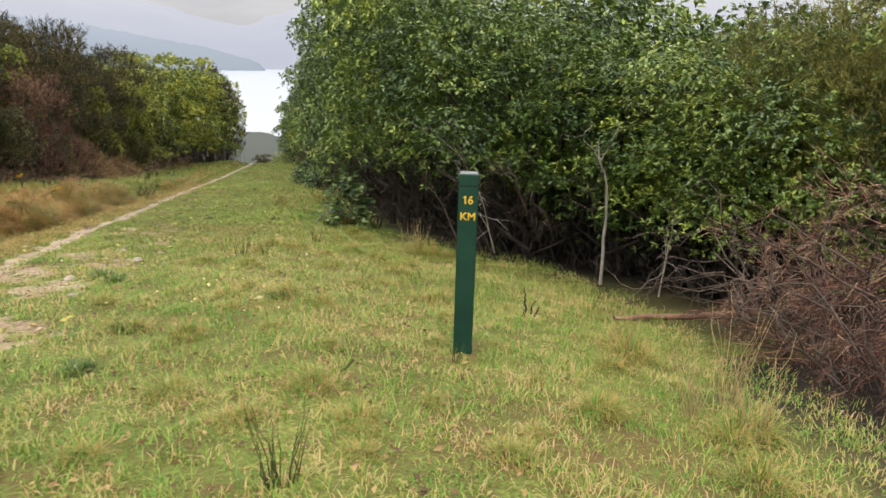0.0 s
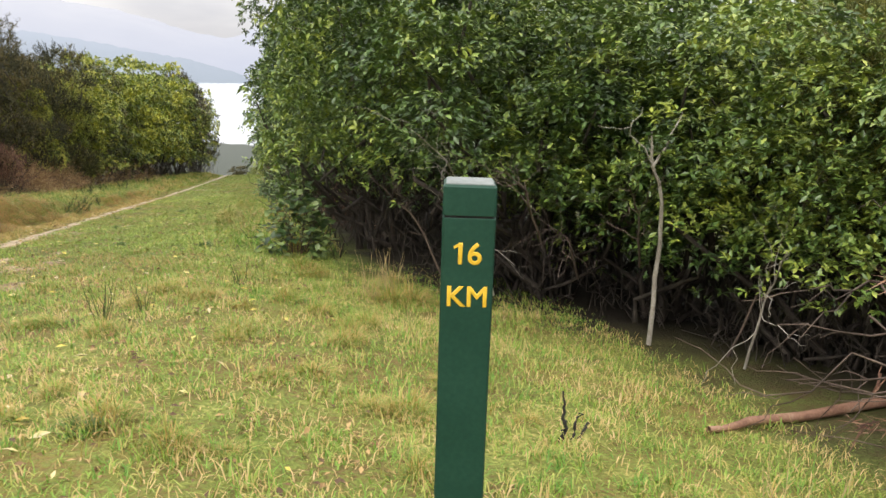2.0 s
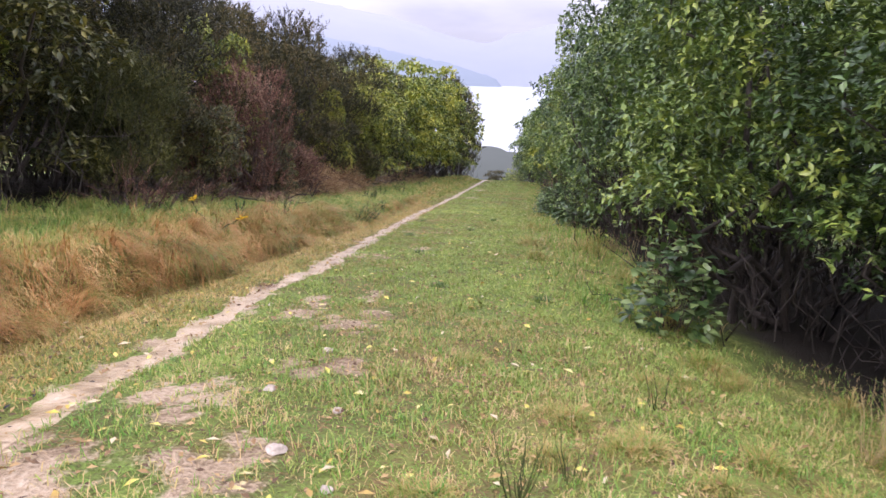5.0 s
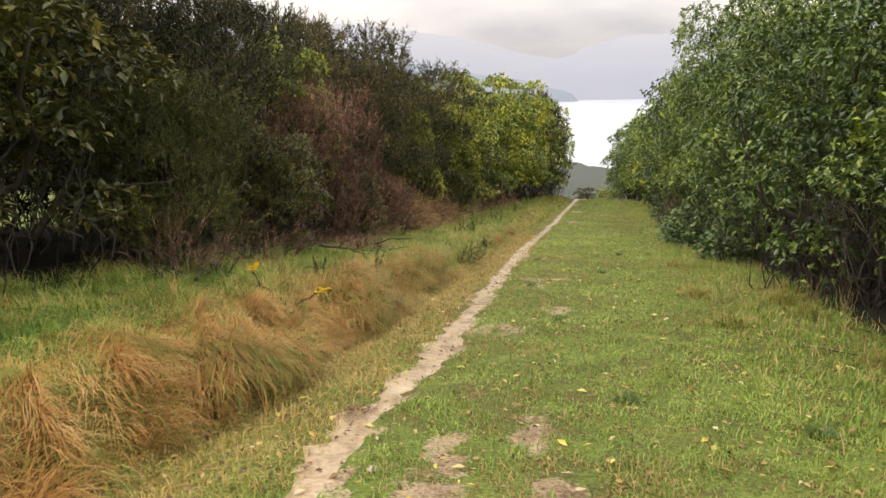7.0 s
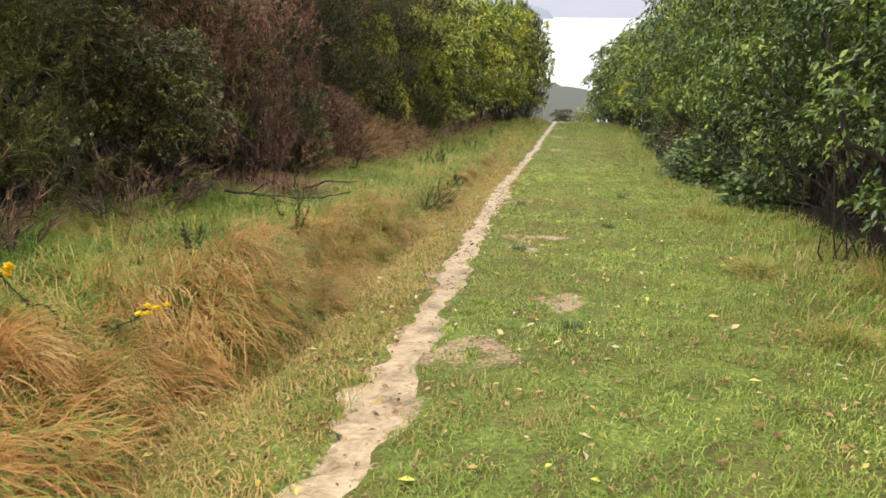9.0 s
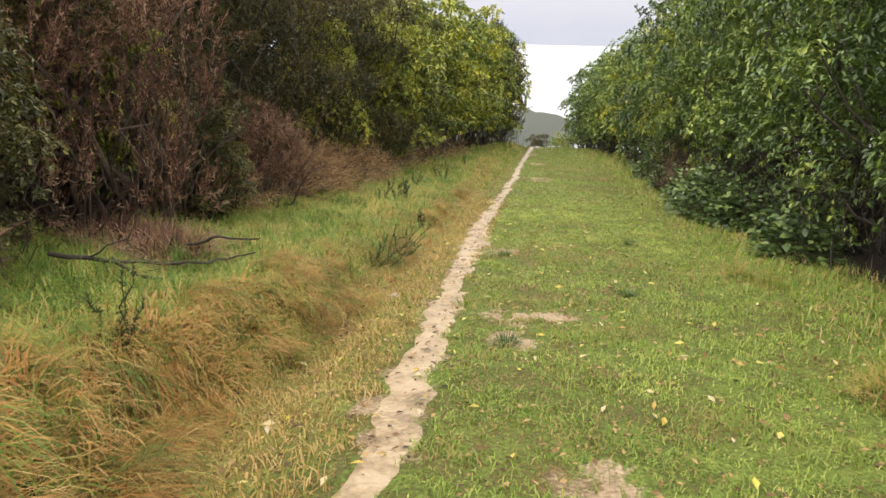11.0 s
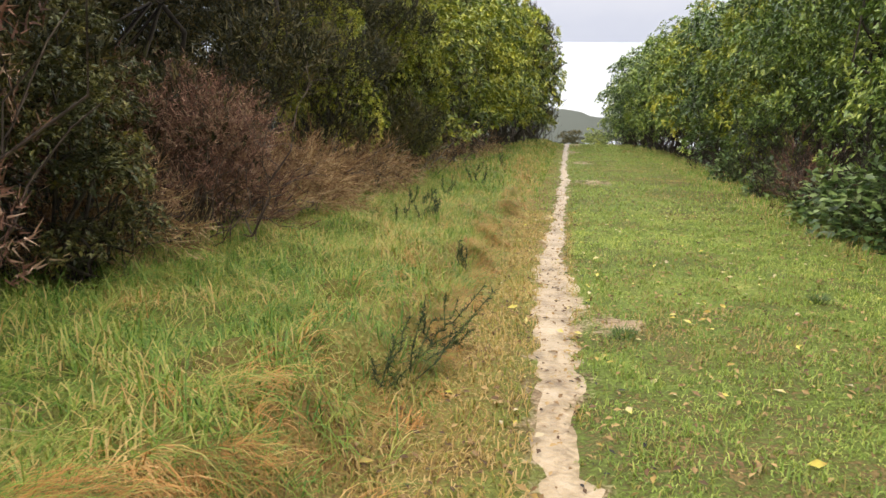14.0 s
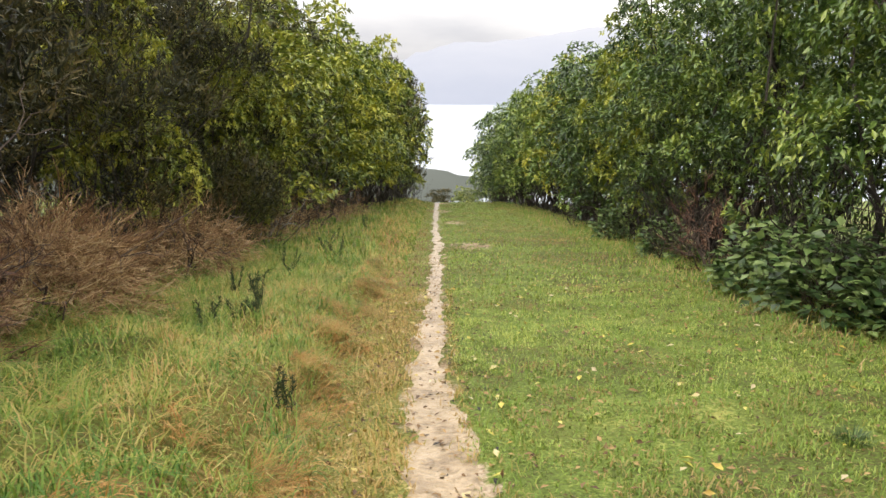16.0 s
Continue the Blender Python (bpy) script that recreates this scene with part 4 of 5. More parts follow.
rng = np.random.default_rng(77)
SWATHE = [(swathe_mesh(90 + k, 620, M_TUSS), swathe_mesh(190 + k, 240, M_BANK, 0.34, 0.8)) for k in range(5)]
MIXED = [(swathe_mesh(290 + k, 300, M_BANK, 0.32, 0.7), swathe_mesh(295 + k, 460, M_TUSS)) for k in range(3)]
DEAD_BRACKEN = (tussock_mesh(80, 300, 0.3, 0.25, 0.5, M_DEADLEAF, 0.007, 0.2), tussock_mesh(81, 160, 0.3, 0.2, 0.45, M_FERN, 0.006, 0.2))
STRAWY = [(tussock_mesh(70 + k, 190, 0.15, 0.08, 0.26, M_EDGE, 0.005, 0.0, 1.2, 1.8), tussock_mesh(75 + k, 110, 0.17, 0.06, 0.2, M_VERGE, 0.005, 0.0, 1.2, 1.8)) for k in range(3)]
FADED = "arching clump of orange-brown dry grass on the bank"
for y in np.arange(6.2, 17.6, 0.55):
    for u, odds in ((-1.04, 0.75), (-1.45, 0.45)):
        if rng.random() < odds:
            yy, uu = y + rng.uniform(-0.2, 0.2), u + rng.uniform(-0.13, 0.13)
            tussock(SWATHE[rng.integers(5)], float(path_x(yy)) + uu, yy, rng.uniform(0.6, 1.0), rng.uniform(-50, 45), FADED, "dry tussocks on the bank", rng.uniform(0.6, 0.95))
for y in np.arange(17.6, 33, 0.9):
    yy, uu = y + rng.uniform(-0.3, 0.3), -1.05 + rng.uniform(-0.2, 0.16)
    tussock(SWATHE[rng.integers(5)], float(path_x(yy)) + uu, yy, rng.uniform(0.4, 0.65), rng.uniform(-60, 60), FADED, "dry tussocks on the bank", rng.uniform(0.45, 0.7))
for x, y, size in ((-2.86, 15.6, 1.3), (-2.95, 15.95, 1.15), (-2.55, 18.6, 1.0), (-2.8, 18.35, 0.9), (-2.5, 19.3, 1.05), (-2.7, 19.55, 1.0), (-2.3, 20.1, 0.8), (-3.1, 12.9, 1.25), (-2.95, 13.5, 1.15)):
    tussock(MIXED[rng.integers(3)] if y > 17 else SWATHE[rng.integers(5)], x, y, size * (0.85 if y > 17 else 1.0), rng.uniform(-30, 20), "large rounded mound of arching brown grass", "dry tussocks on the bank", 0.9)
LUSH = [(swathe_mesh(100 + k, 320, M_BANK, 0.28, 1.2), swathe_mesh(110 + k, 90, M_TUSS, 0.28, 1.2)) for k in range(4)]
for k in range(90):
    yy = rng.uniform(7, 33)
    uu = rng.uniform(-3.5, -1.25)
    tussock(LUSH[rng.integers(4)], float(path_x(yy)) + uu, yy, rng.uniform(0.5, 1.0), rng.uniform(0, 360), "clump of long green grass with straw tips", "green tussocks on the bank", rng.uniform(0.5, 0.9))
for x, y, size in ((1.85, 3.17, 1.0), (1.12, 2.59, 0.8), (2.72, 9.2, 1.5), (2.5, 9.0, 1.3), (2.75, 4.3, 1.3), (2.9, 4.7, 1.2), (1.83, 7.7, 1.0), (0.72, 5.5, 0.8), (1.85, 22.0, 1.5), (1.37, 18.2, 1.5), (1.27, 16.0, 1.5), (2.41, 17.8, 1.7), (1.55, 18.5, 1.2), (2.0, 21.5, 1.2), (2.69, 18.4, 1.5),
                   (2.4, 17.0, 1.1), (2.2, 14.6, 1.2), (1.2, 6.4, 0.7), (1.0, 7.2, 0.8), (2.2, 6.4, 0.8), (1.5, 8.6, 0.9), (0.2, 6.3, 0.6), (2.63, 2.9, 1.3), (2.2, 2.3, 1.1), (0.6, 4.2, 0.5), (2.0, 12.0, 1.2), (1.9, 10.6, 1.2)):
    tussock(STRAWY[rng.integers(3)], x, y, size * 0.8, rng.uniform(0, 360), "small tuft of dry orange and straw grass", "dry tufts on the track", rng.uniform(0.8, 1.2))

for k in range(60):
    y = rng.uniform(2.5, 10.5)
    u = rng.uniform(1.6, 5.6)
    tussock(STRAWY[rng.integers(3)], float(path_x(y)) + u, y, rng.uniform(0.35, 0.8), rng.uniform(0, 360), "small tuft of dry orange and straw grass", "dry tufts on the track", rng.uniform(0.6, 1.1))

tussock(DEAD_BRACKEN, -2.05, 12.78, 0.3, 40, "small dark clod of dead grass on the dirt path", "dead bracken", 0.6)

# ---- rushes, gorse and weeds ----


def rush_clump(x, y, seed, n, high, material=M_RUSH, label="sparse clump of dark upright rush stems in grass"):
    r = np.random.default_rng(seed)
    ob = thing("rush_clump", x, y, label, "rush", "rushes in the grass")
    for _ in range(n):
        a, q = r.uniform(0, 6.28), r.uniform(0, 0.05)
        b = np.array([math.cos(a) * q, math.sin(a) * q, -0.03])
        h = high * r.uniform(0.55, 1.1)
        v, f = tube(bent_line(r, b, b + np.array([math.cos(a) * 0.25 * h, math.sin(a) * 0.25 * h, h]), 5, 0.03), np.linspace(0.0035, 0.0012, 5), 4)
        part("stem", mesh_of("stem", v, f, material), ob)


for k, (x, y, n, h) in enumerate(((0.16, 2.41, 16, 0.34), (0.21, 8.0, 12, 0.36), (0.45, 8.2, 8, 0.3), (1.35, 4.05, 7, 0.22), (1.2, 9.4, 8, 0.3), (2.3, 16.4, 8, 0.4))):
    rush_clump(x, y, 200 + k, n, h)
for k, (x, y, h) in enumerate(((2.63, 2.85, 0.6), (2.5, 3.2, 0.5), (2.9, 3.4, 0.7), (2.6, 9.3, 0.55), (2.35, 9.1, 0.5), (2.75, 4.4, 0.5), (2.9, 18.2, 0.5), (3.0, 17.4, 0.55), (2.7, 14.9, 0.6), (-4.1, 27.6, 0.7), (-3.9, 26.2, 0.7), (-4.0, 24.0, 0.6), (-4.3, 17.4, 0.5), (-3.6, 29.5, 0.8))):
    rush_clump(x, y, 230 + k, 16, h, M_STRAW, "thin pale straw stalks standing at the thicket edge")


def gorse_seedling(x, y, seed, high, lean=(0.0, 0.0), stems=4):
    r = np.random.default_rng(seed)
    ob = thing("gorse_seedling", x, y, "young dark green spiny gorse shoot among grass", "gorse", "gorse seedlings on the bank")
    ps, at, along = [], [], []
    for _ in range(stems):
        b = np.array([r.uniform(-0.05, 0.05), r.uniform(-0.05, 0.05), -0.03])
        e = b + np.array([lean[0] + r.normal() * 0.22 * high, lean[1] + r.normal() * 0.22 * high, high * r.uniform(0.6, 1.05)])
        p = bent_line(r, b, e, 6, 0.05)
        ps.append(tube(p, np.linspace(0.005, 0.0025, 6), 4))
        t = r.uniform(0.15, 1.0, 110)
        i = np.minimum((t * 5).astype(int), 4)
        q = p[i] + (p[i + 1] - p[i]) * (t * 5 - i)[:, None]
        at.append(q)
        along.append(r.normal(size=(110, 3)) * 0.8 + (e - b) / np.linalg.norm(e - b) * 0.6)
    v, f = merged(ps)
    part("stem", mesh_of("stem", v, f, M_RUSH), ob)
    at, along = np.concatenate(at), np.concatenate(along)
    v, f = needles(r, at, along, 0.045 * r.uniform(0.6, 1.3, len(at)), 0.006)
    part("spiny_foliage", mesh_of("spiny_foliage", v, f, M_GORSE), ob)
    return ob


for k, (x, y, h, lean) in enumerate(((-2.95, 17.6, 0.5, (0.05, 0)), (-2.05, 22.0, 0.5, (0.3, 0.1)), (-2.15, 21.8, 0.42, (0.22, 0.1)), (-1.97, 22.5, 0.45, (0.2, 0)), (-2.28, 26.7, 0.36, (0.05, 0)), (-2.45, 26.8, 0.28, (0, 0)), (-2.7, 26.9, 0.3, (0, 0)),
                                     (-1.8, 32.1, 0.45, (0, 0)), (-2.0, 32.4, 0.4, (0, 0)), (-1.33, 38.0, 0.5, (0, 0)), (-2.6, 28.6, 0.35, (0, 0)), (-2.75, 28.5, 0.3, (0, 0)), (-3.3, 16.2, 0.35, (0, 0)), (-2.6, 16.3, 0.3, (0, 0)), (-1.9, 25.0, 0.3, (0, 0)), (-2.4, 30.3, 0.4, (0, 0)))):
    gorse_seedling(x, y, 300 + k, h, lean)


def flower_sprig(x, y, seed, tip):
    r = np.random.default_rng(seed)
    ob = thing("flowering_sprig", x, y, "dark sprig bearing a cluster of yellow flowers in bank grass", "flower", "flowering sprigs")
    end = np.array(tip, float)
    p = bent_line(r, (0, 0, -0.05), end, 8, 0.06)
    v, f = tube(p, np.linspace(0.006, 0.003, 8), 4)
    part("stem", mesh_of("stem", v, f, M_RUSH), ob)
    t = r.uniform(0.2, 0.95, 160)
    i = np.minimum((t * 7).astype(int), 6)
    q = p[i] + (p[i + 1] - p[i]) * (t * 7 - i)[:, None]
    v, f = needles(r, q, r.normal(size=(160, 3)), 0.03, 0.006)
    part("spiny_foliage", mesh_of("spiny_foliage", v, f, M_GORSE), ob)
    for _ in range(7):
        c = end + r.normal(size=3) * [0.03, 0.03, 0.024] + np.zeros((9, 1))
        a = np.arange(9) * 2.4
        v, f = leaves(r, c, np.stack([np.cos(a), np.sin(a), 0.2 + 0.1 * np.arange(9)], 1), 0.026, 0.019, 0.4)
        part("flower", mesh_of("flower", v, f, M_PETAL), ob, "bright yellow petals")


flower_sprig(-3.22, 14.5, 401, (-0.12, -0.25, 0.40))
flower_sprig(-3.1, 14.6, 402, (0.32, -0.1, 0.14))

# ---- brambles and weeds at the foot of the shrubs ----


def bramble(x, y, seed, radius, high, n, size=0.13, material=M_BRAMBLE, label="low bramble bush with broad pale-backed leaves"):
    r = np.random.default_rng(seed)
    ob = thing("bramble_bush", x, y, label, "bramble", "brambles at the foot of the shrubs")
    d = unit(r.normal(size=(n, 3)))
    d[:, 2] = np.abs(d[:, 2])
    c = d * r.uniform(0.5, 1.05, (n, 1)) * [radius, radius * 1.2, high] + [0, 0, 0.03]
    side = r.normal(size=(n, 3)) * [1, 1, 0.35] + d * 0.5 - [0, 0, 0.2]
    ln = size * r.uniform(0.6, 1.25, n)
    v, f = leaves(r, c, side, ln, ln * 0.72, 0.12)
    part("crown", mesh_of("crown", v, f, material), ob)
    ps = []
    for _ in range(26):
        a = r.uniform(0, 6.28)
        e = np.array([math.cos(a) * radius * r.uniform(0.4, 1), math.sin(a) * radius * r.uniform(0.4, 1.1), high * r.uniform(0.3, 1.0)])
        ps.append(tube(bent_line(r, (e[0] * 0.2, e[1] * 0.2, -0.05), e, 5, 0.1), np.linspace(0.006, 0.003, 5), 4))
    v, f = merged(ps)
    part("stem", mesh_of("stem", v, f, M_BROWNTWIG), ob)


for k, (x, y, r_, h, n) in enumerate(((3.5, 29.2, 0.7, 0.85, 1000), (3.35, 27.7, 0.75, 0.95, 1200), (3.55, 26.4, 0.7, 0.9, 1000), (3.9, 25.2, 0.7, 1.1, 900), (2.0, 11.9, 0.45, 0.9, 420), (3.1, 23.6, 0.55, 0.7, 600), (4.0, 33.4, 0.5, 0.7, 500), (4.4, 37.5, 0.5, 0.8, 500))):
    bramble(x, y, 500 + k, r_, h, n)

# ---- dead wood ----


def dead_branch(label, points, radii, material, name="dead_branch", forks=0, seed=0, spread=0.5, sides=7):
    r = np.random.default_rng(seed)
    p = np.asarray(points, float)
    t = np.linspace(0, len(p) - 1, (len(p) - 1) * 4 + 1)
    q = np.stack([np.interp(t, np.arange(len(p)), p[:, k]) for k in range(3)], 1) + r.normal(size=(len(t), 3)) * 0.006
    rad = np.interp(t, np.linspace(0, len(p) - 1, len(radii)), radii)
    ps = [tube(q, rad, sides)]
    for _ in range(forks):
        i = r.integers(2, len(q) - 1)
        d = unit(q[i] - q[i - 1]) + r.normal(size=3) * spread
        branching(r, q[i], d, r.uniform(0.2, 0.55), rad[i] * 0.55, 1, 0.6, 3, ps, 2)
    v, f = merged(ps)
    me = mesh_of(name, v, f, material)
    me.polygons.foreach_set("use_smooth", np.ones(len(me.polygons), bool))
    return tagged(new(name, me), label, "branch", "dead branches")


dead_branch("thick reddish dead branch lying on the grass edge", [(3.5, 5.78, -0.93), (4.0, 5.9, -1.0), (4.7, 6.05, -1.10), (5.6, 6.3, -1.25)], [0.018, 0.028, 0.034, 0.04], M_LOG, "fallen_branch", 2, 601)
dead_branch("bleached forked dead branch standing in the thicket", [(4.52, 7.85, -1.3), (4.5, 7.8, -0.5), (4.45, 7.75, -0.01), (4.31, 7.72, 0.28), (4.27, 7.7, 0.50)], [0.022, 0.02, 0.016, 0.012, 0.006], M_PALE, forks=2, seed=602)
dead_branch("bleached dead side branch in the thicket", [(4.32, 7.72, 0.27), (4.42, 7.7, 0.45), (4.52, 7.68, 0.70)], [0.013, 0.009, 0.004], M_PALE, seed=603)
TWIG = "bare grey-brown dead twigs in the dark gap under the shrubs"
for k, (b, e) in enumerate((((3.6, 9.2, -1.2), (2.9, 8.4, 0.1)), ((3.9, 8.8, -0.6), (3.1, 8.0, 0.3)), ((4.2, 8.6, -0.9), (3.5, 7.8, -0.2)), ((3.4, 9.3, -0.4), (2.6, 8.8, 0.5)), ((4.6, 8.2, -0.7), (3.9, 7.4, 0.2)), ((5.0, 7.4, -1.3), (5.2, 6.8, 0.5)), ((4.8, 7.0, -1.2), (4.5, 6.4, -0.1)), ((3.2, 9.6, -1.1), (2.5, 9.3, -0.1)),
                            ((3.3, 17.2, -1.6), (2.7, 16.6, -0.3)), ((3.5, 17.8, -1.4), (2.6, 17.4, -0.5)), ((3.4, 19.0, -1.8), (2.8, 18.4, -0.8)))):
    b, e = np.array(b), np.array(e)
    dead_branch(TWIG, [b, (b + e) / 2 + [0.05, 0.05, 0.12], e], [0.012, 0.008, 0.003], M_PALE if k % 3 == 0 else M_BROWNTWIG, "dead_twig", 9, 610 + k, 0.8, 5)


def dead_brush(x, y, seed, radius, high, stems, fronds, label, droop=-0.6, wood=None, leaf=None):
    """A tangle of dead twigs with brown foliage hanging in it."""
    r = np.random.default_rng(seed)
    ob = thing("dead_brush", x, y, label, "dead shrub", "dead brush")
    ps = []
    for _ in range(stems):
        a = r.uniform(0, 6.28)
        b = np.array([math.cos(a), math.sin(a), 0]) * r.uniform(0, radius * 0.6) + [0, 0, -0.05]
        branching(r, b, (math.cos(a) * 0.6 + r.normal() * 0.3, math.sin(a) * 0.6 + r.normal() * 0.3, 0.9), high * r.uniform(0.5, 0.85), 0.017, 2, 0.75, 4, ps, 3)
    v, f = merged(ps)
    part("brushwood", mesh_of("brushwood", v, f, wood or M_BROWNTWIG), ob, kind="stuff")
    n, per = fronds, 18
    d = unit(r.normal(size=(n, 3)))
    d[:, 2] = np.abs(d[:, 2])
    p = d * [radius, radius, high] * r.uniform(0.4, 1.0, (n, 1))
    ax = unit(d * 0.5 + r.normal(size=(n, 3)) * 0.4 + [0, 0, droop])
    at = (p[:, None] + ax[:, None] * r.uniform(0, 0.4, (n, per, 1)) + r.normal(size=(n, per, 3)) * 0.015).reshape(-1, 3)
    v, f = needles(r, at, (ax[:, None] + r.normal(size=(n, per, 3)) * 0.35).reshape(-1, 3), 0.17 * r.uniform(0.5, 1.5, n * per), 0.008)
    part("dead_foliage", mesh_of("dead_foliage", v, f, leaf or M_DEADLEAF), ob)


dead_brush(4.85, 4.8, 701, 0.75, 1.75, 16, 200, "tangle of grey-brown dead twigs with hanging reddish foliage")
dead_brush(4.45, 3.7, 702, 0.65, 1.1, 12, 90, "low tangle of dead grey-brown twigs")
dead_brush(5.0, 3.6, 703, 0.9, 1.7, 16, 200, "tangle of grey-brown dead twigs with hanging reddish foliage")
FERN = "heap of dead tan fern and arching twigs"
for k, (u, y, radius, high, fronds) in enumerate(((-3.35, 26.9, 0.75, 0.85, 420), (-3.65, 28.3, 0.75, 0.75, 360), (-3.3, 29.9, 0.7, 0.8, 300), (-3.5, 31.4, 0.7, 0.8, 200), (-3.6, 34.2, 0.8, 0.9, 160), (-3.5, 37.2, 0.8, 1.0, 130), (-3.3, 40.6, 0.8, 1.0, 130), (-3.1, 44.0, 0.8, 1.0, 120), (-3.5, 23.4, 0.55, 0.7, 220), (-3.5, 25.5, 0.5, 0.7, 200))):
    dead_brush(float(path_x(y)) + u, y, 740 + k, radius, high, 10, fronds, FERN, -0.25, M_PALE if k in (3, 4) else None, M_FERN)
dead_brush(-4.4, 25.2, 706, 0.7, 1.3, 10, 220, "dead reddish brown twiggy shrub", 0.5)
dead_brush(3.9, 31.4, 716, 0.6, 1.3, 10, 60, "bare brown twigs at the foot of the hedge", 0.3, M_BROWNTWIG)
dead_brush(-4.5, 17.6, 709, 0.6, 0.7, 12, 30, "low dead stems at the foot of the hedge", 0.3)
dead_brush(-4.7, 15.6, 710, 0.6, 0.6, 12, 30, "low dead stems at the foot of the hedge", 0.3)
dead_brush(3.4, 15.2, 711, 0.6, 0.6, 12, 20, "low dead stems at the foot of the hedge", 0.3)
dead_brush(3.7, 18.6, 712, 0.7, 1.3, 14, 20, "bare twigs at the foot of the hedge", 0.3)
for x, y in ((-3.6, 19.85), (-3.95, 20.1), (-4.3, 20.4), (-4.65, 20.7)):
    tussock(DEAD_BRACKEN, x, y, 1.15, -60, "dark heap of dead brown bracken", "dead bracken", 0.7)


def ground_path(pts, lift):
    return [(x, y, float(land(x, y)) + h + lift) for x, y, h in pts]


dead_branch("dark crooked dead branch lying in bank grass", ground_path([(-4.1, 19.0, 0.1), (-3.6, 19.05, 0.12), (-3.3, 19.3, 0.17), (-3.05, 19.4, 0.12), (-2.8, 19.6, 0.16)], 0), [0.018, 0.015, 0.012, 0.009, 0.005], M_BARK, forks=2, seed=720)
dead_branch("dark forked dead branch lying in bank grass", ground_path([(-3.7, 19.05, 0.12), (-3.35, 18.8, 0.08), (-3.15, 18.75, 0.02)], 0), [0.016, 0.014, 0.008], M_BARK, forks=1, seed=721)
dead_branch("crooked dead branch reaching out of dead fern", ground_path([(-4.3, 30.9, 0.7), (-3.9, 30.7, 0.6), (-3.5, 30.5, 0.35), (-3.2, 30.3, 0.12)], 0), [0.028, 0.022, 0.015, 0.006], M_BARK, forks=3, seed=722)
dead_branch("dark bent stem leaning over the bank grass", ground_path([(-3.4, 19.75, 0.15), (-3.05, 19.5, 0.32), (-2.7, 19.35, 0.3)], 0), [0.012, 0.01, 0.005], M_BARK, seed=723)
for k, (dx, h, l) in enumerate(((0, 0.26, -0.02), (0.05, 0.14, 0.05), (-0.03, 0.10, 0.03), (0.1, 0.09, 0.06))):
    x, y = 2.52 + dx, 5.62 + dx * 0.4
    z = float(land(x, y))
    dead_branch("charred black stem of a burnt twig in grass", [(x, y, z - 0.03), (x + l * 0.4, y, z + h * 0.6), (x + l, y, z + h)], [0.010, 0.008, 0.004], M_CHAR, "charred_stem", seed=730 + k)
dead_branch("short dry weed stalk in the grass", [(0.53, 3.56, -0.3), (0.55, 3.57, -0.2), (0.62, 3.58, -0.12)], [0.004, 0.005, 0.010], M_RUSH, "weed_stalk", 0, 740)
dead_branch("thin grey stick lying on the lawn", ground_path([(1.6, 15.2, 0.03), (1.9, 15.0, 0.03), (2.2, 14.6, 0.05)], 0), [0.006, 0.005, 0.003], M_BARK, seed=741)


M_RUSHGREEN = foliage("dark_tuft_blade", [(0.3, (0.055, 0.10, 0.025)), (0.6, (0.12, 0.19, 0.045))], 3.0, 0.5, 0.2, 0.5)


def green_weed(x, y, seed, radius):
    r = np.random.default_rng(seed)
    n = 150
    a, q = r.uniform(0, 6.28, n), 0.8 * radius * np.sqrt(r.random(n))
    at = np.stack([np.cos(a) * q, np.sin(a) * q, np.full(n, -0.01)], 1)
    v, f = blades(r, at, a, r.uniform(0.05, 0.11, n), 0.007, r.uniform(0.3, 1.6, n))
    ob = new("weed_tuft", mesh_of("weed_tuft", v, f, M_RUSHGREEN))
    ob.matrix_world = pose(x, y, float(land(x, y)))
    tagged(ob, "dense dark green tuft in the short grass", "weed", "dark tufts in the lawn")


for k, (x, y, r_) in enumerate(((-0.8, 4.15, 0.10), (-1.1, 7.25, 0.12), (-0.95, 6.95, 0.09), (-0.65, 5.0, 0.1), (0.4, 5.7, 0.08), (-0.2, 13.2, 0.1), (0.9, 12.6, 0.1), (-0.55, 16.2, 0.12), (0.4, 20.9, 0.13), (-0.85, 19.2, 0.12), (-0.7, 23.0, 0.1), (1.1, 24.2, 0.1))):
    green_weed(x, y, 800 + k, r_)

# ---- litter ----


def fallen_leaves(seed, n):
    r = np.random.default_rng(seed)
    y = r.uniform(5, 30, n)
    u = np.where(r.random(n) < 0.75, r.uniform(0.1, 4.0, n), r.uniform(-0.9, 0.2, n))
    x = u + path_x(y)
    at = np.stack([x, y, land(x, y) + 0.02 + 0.02 * r.random(n)], 1)
    ln = r.uniform(0.03, 0.09, n)
    v, f = leaves(r, at, r.normal(size=(n, 3)) * [1, 1, 0.15], ln, ln * 0.45, 0.12)
    return tagged(new("fallen_leaves", mesh_of("fallen_leaves", v, f, M_FALLEN)), "scattered yellow and brown fallen leaves on the grass", "leaves", kind="stuff")


fallen_leaves(901, 1300)


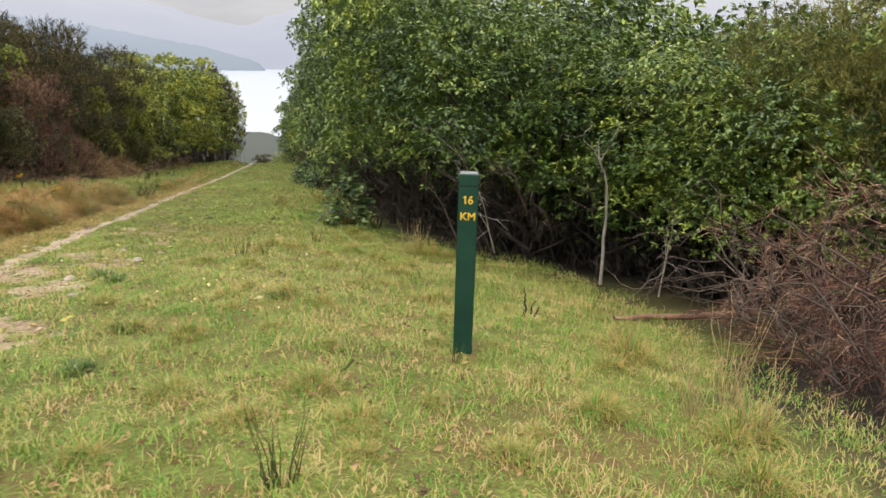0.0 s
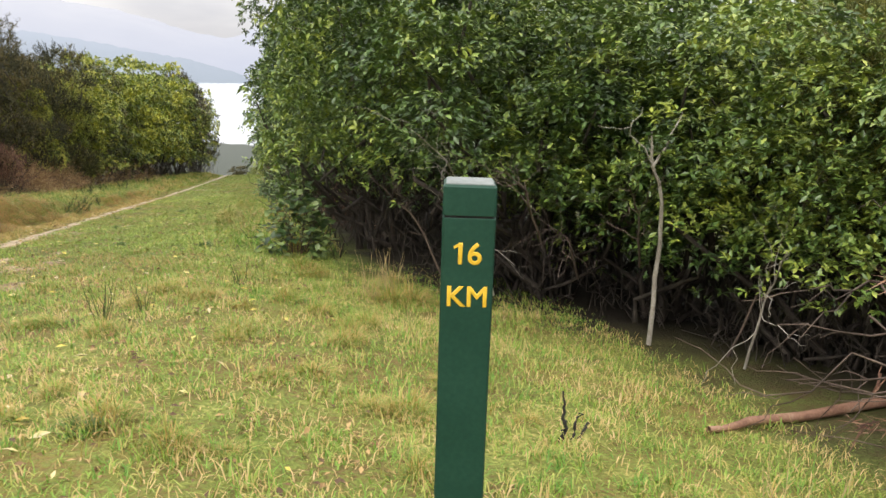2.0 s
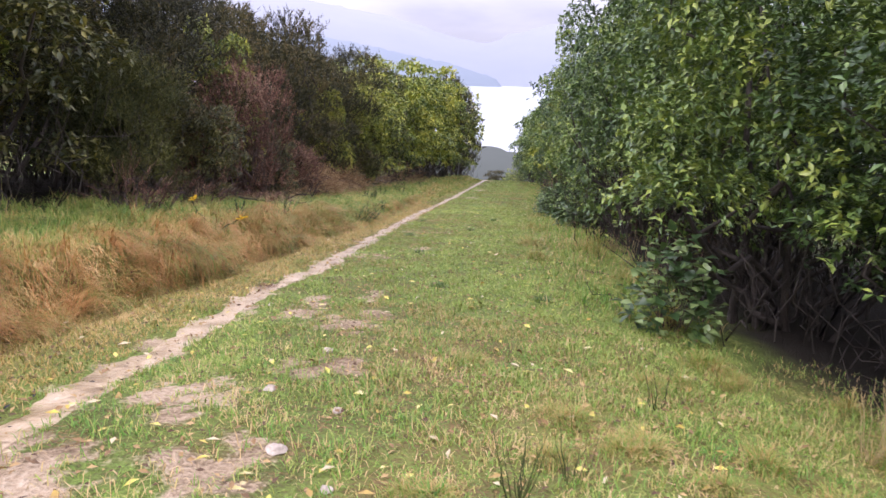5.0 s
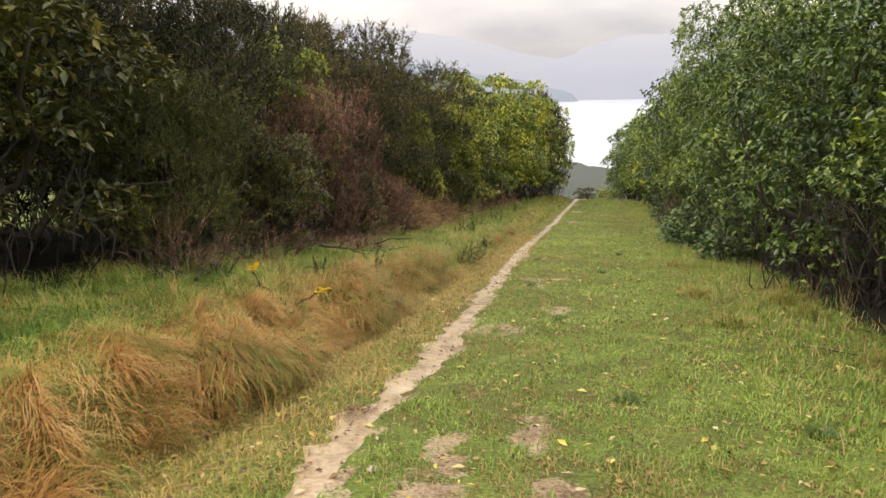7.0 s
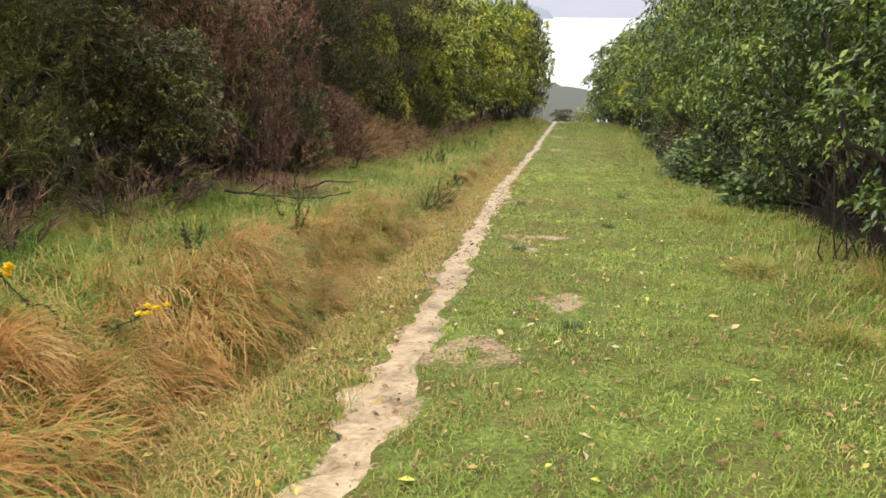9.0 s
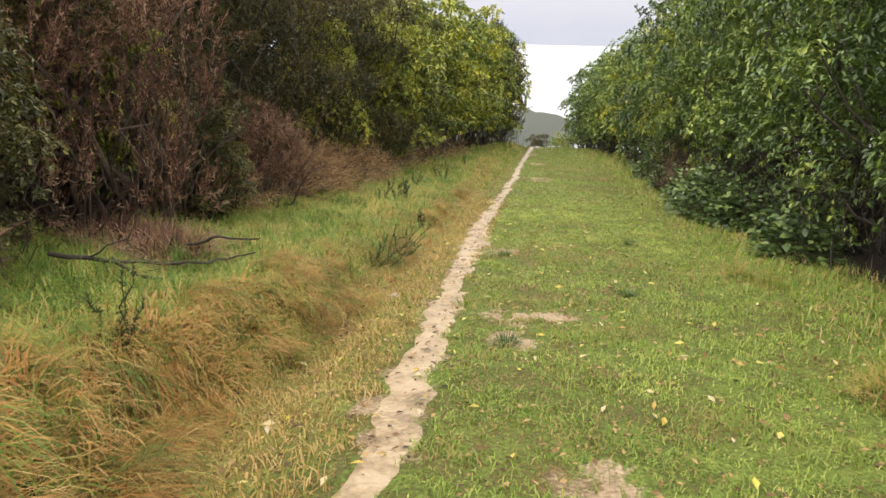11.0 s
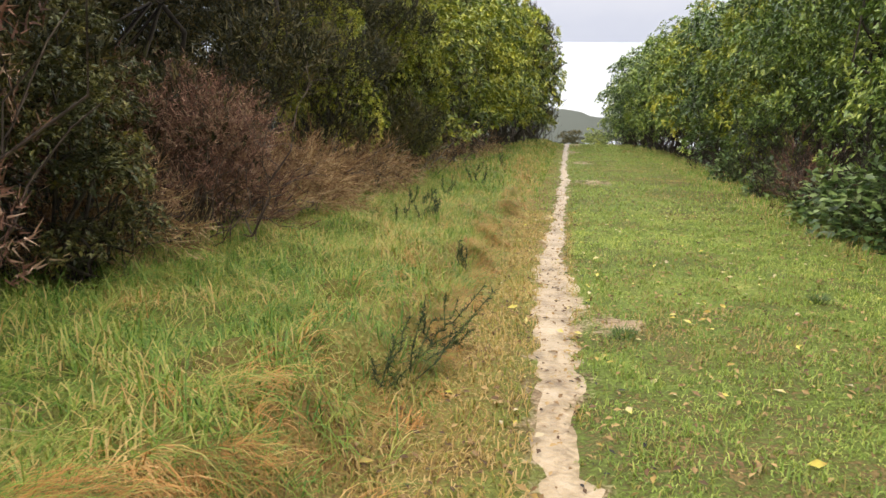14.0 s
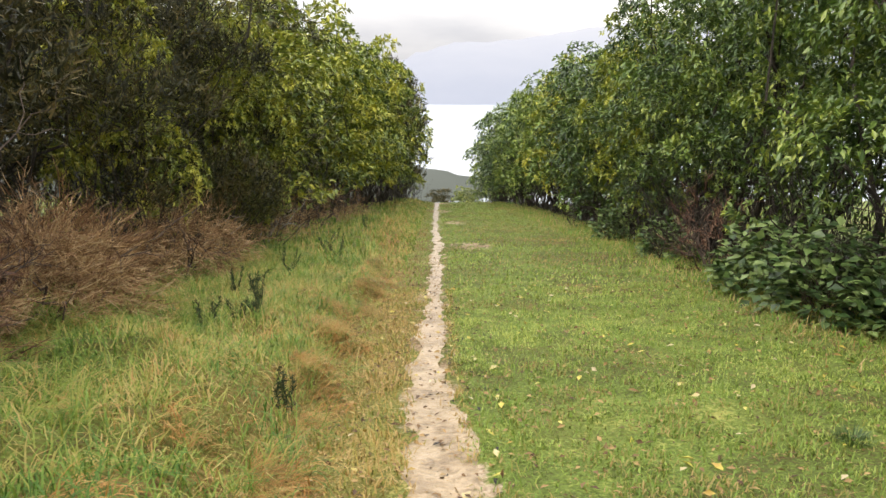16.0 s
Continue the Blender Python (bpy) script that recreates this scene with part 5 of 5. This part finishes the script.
def path_debris(seed, n):
    r = np.random.default_rng(seed)
    y = r.uniform(8, 32, n)
    x = r.uniform(-0.3, 0.35, n) + path_x(y)
    at = np.stack([x, y, land(x, y) + 0.016], 1)
    ln = r.uniform(0.015, 0.06, n)
    v, f = leaves(r, at, r.normal(size=(n, 3)) * [1, 1, 0.1], ln, ln * 0.35, 0.12)
    return tagged(new("path_debris", mesh_of("path_debris", v, f, M_CHAR)), "small dark rotten leaves and twigs on the dirt", "leaves", kind="stuff")


path_debris(902, 330)


def leaf_litter(seed, n):
    r = np.random.default_rng(seed)
    y = r.uniform(2, 34, n)
    u = np.where(r.random(n) < 0.7, r.uniform(0.15, 4.4, n), r.uniform(-1.0, 0.1, n))
    x = u + path_x(y)
    at = np.stack([x, y, land(x, y) + 0.012 + 0.025 * r.random(n)], 1)
    ln = r.uniform(0.015, 0.055, n)
    v, f = leaves(r, at, r.normal(size=(n, 3)) * [1, 1, 0.2], ln, ln * 0.5, 0.15)
    return tagged(new("leaf_litter", mesh_of("leaf_litter", v, f, M_LITTER)), "small brown dead leaf scraps caught in the grass", "leaves", kind="stuff")


leaf_litter(903, 14000)


def stone(x, y, size, seed, material=M_STONE):
    bm = bmesh.new()
    bmesh.ops.create_icosphere(bm, subdivisions=2, radius=size)
    r = np.random.default_rng(seed)
    k = r.normal(size=3)
    for v in bm.verts:
        d = v.co.normalized()
        v.co *= 1 + 0.22 * math.sin(4 * d.x + k[0]) * math.sin(3 * d.y + k[1]) + 0.12 * math.sin(7 * d.z + k[2])
        v.co.z *= 0.5
    me = bpy.data.meshes.new("stone")
    bm.to_mesh(me)
    bm.free()
    me.materials.append(material)
    ob = new("stone", me)
    ob.matrix_world = pose(x, y, float(land(x, y)) + size * 0.2, 0, 0, r.uniform(0, 360))
    tagged(ob, "small pale weathered stone beside the worn path", "stone", "stones by the path")


for k, (x, y, s_) in enumerate(((-1.83, 20.65, 0.05), (-1.75, 11.8, 0.03), (-1.5, 16.0, 0.03), (-0.9, 8.4, 0.05), (-1.15, 9.3, 0.04), (-0.7, 9.0, 0.035), (-0.95, 10.2, 0.045), (-0.6, 8.0, 0.03), (-2.0, 12.9, 0.035), (-1.4, 7.4, 0.05), (-1.2, 6.4, 0.04))):
    stone(x, y, s_, 950 + k)
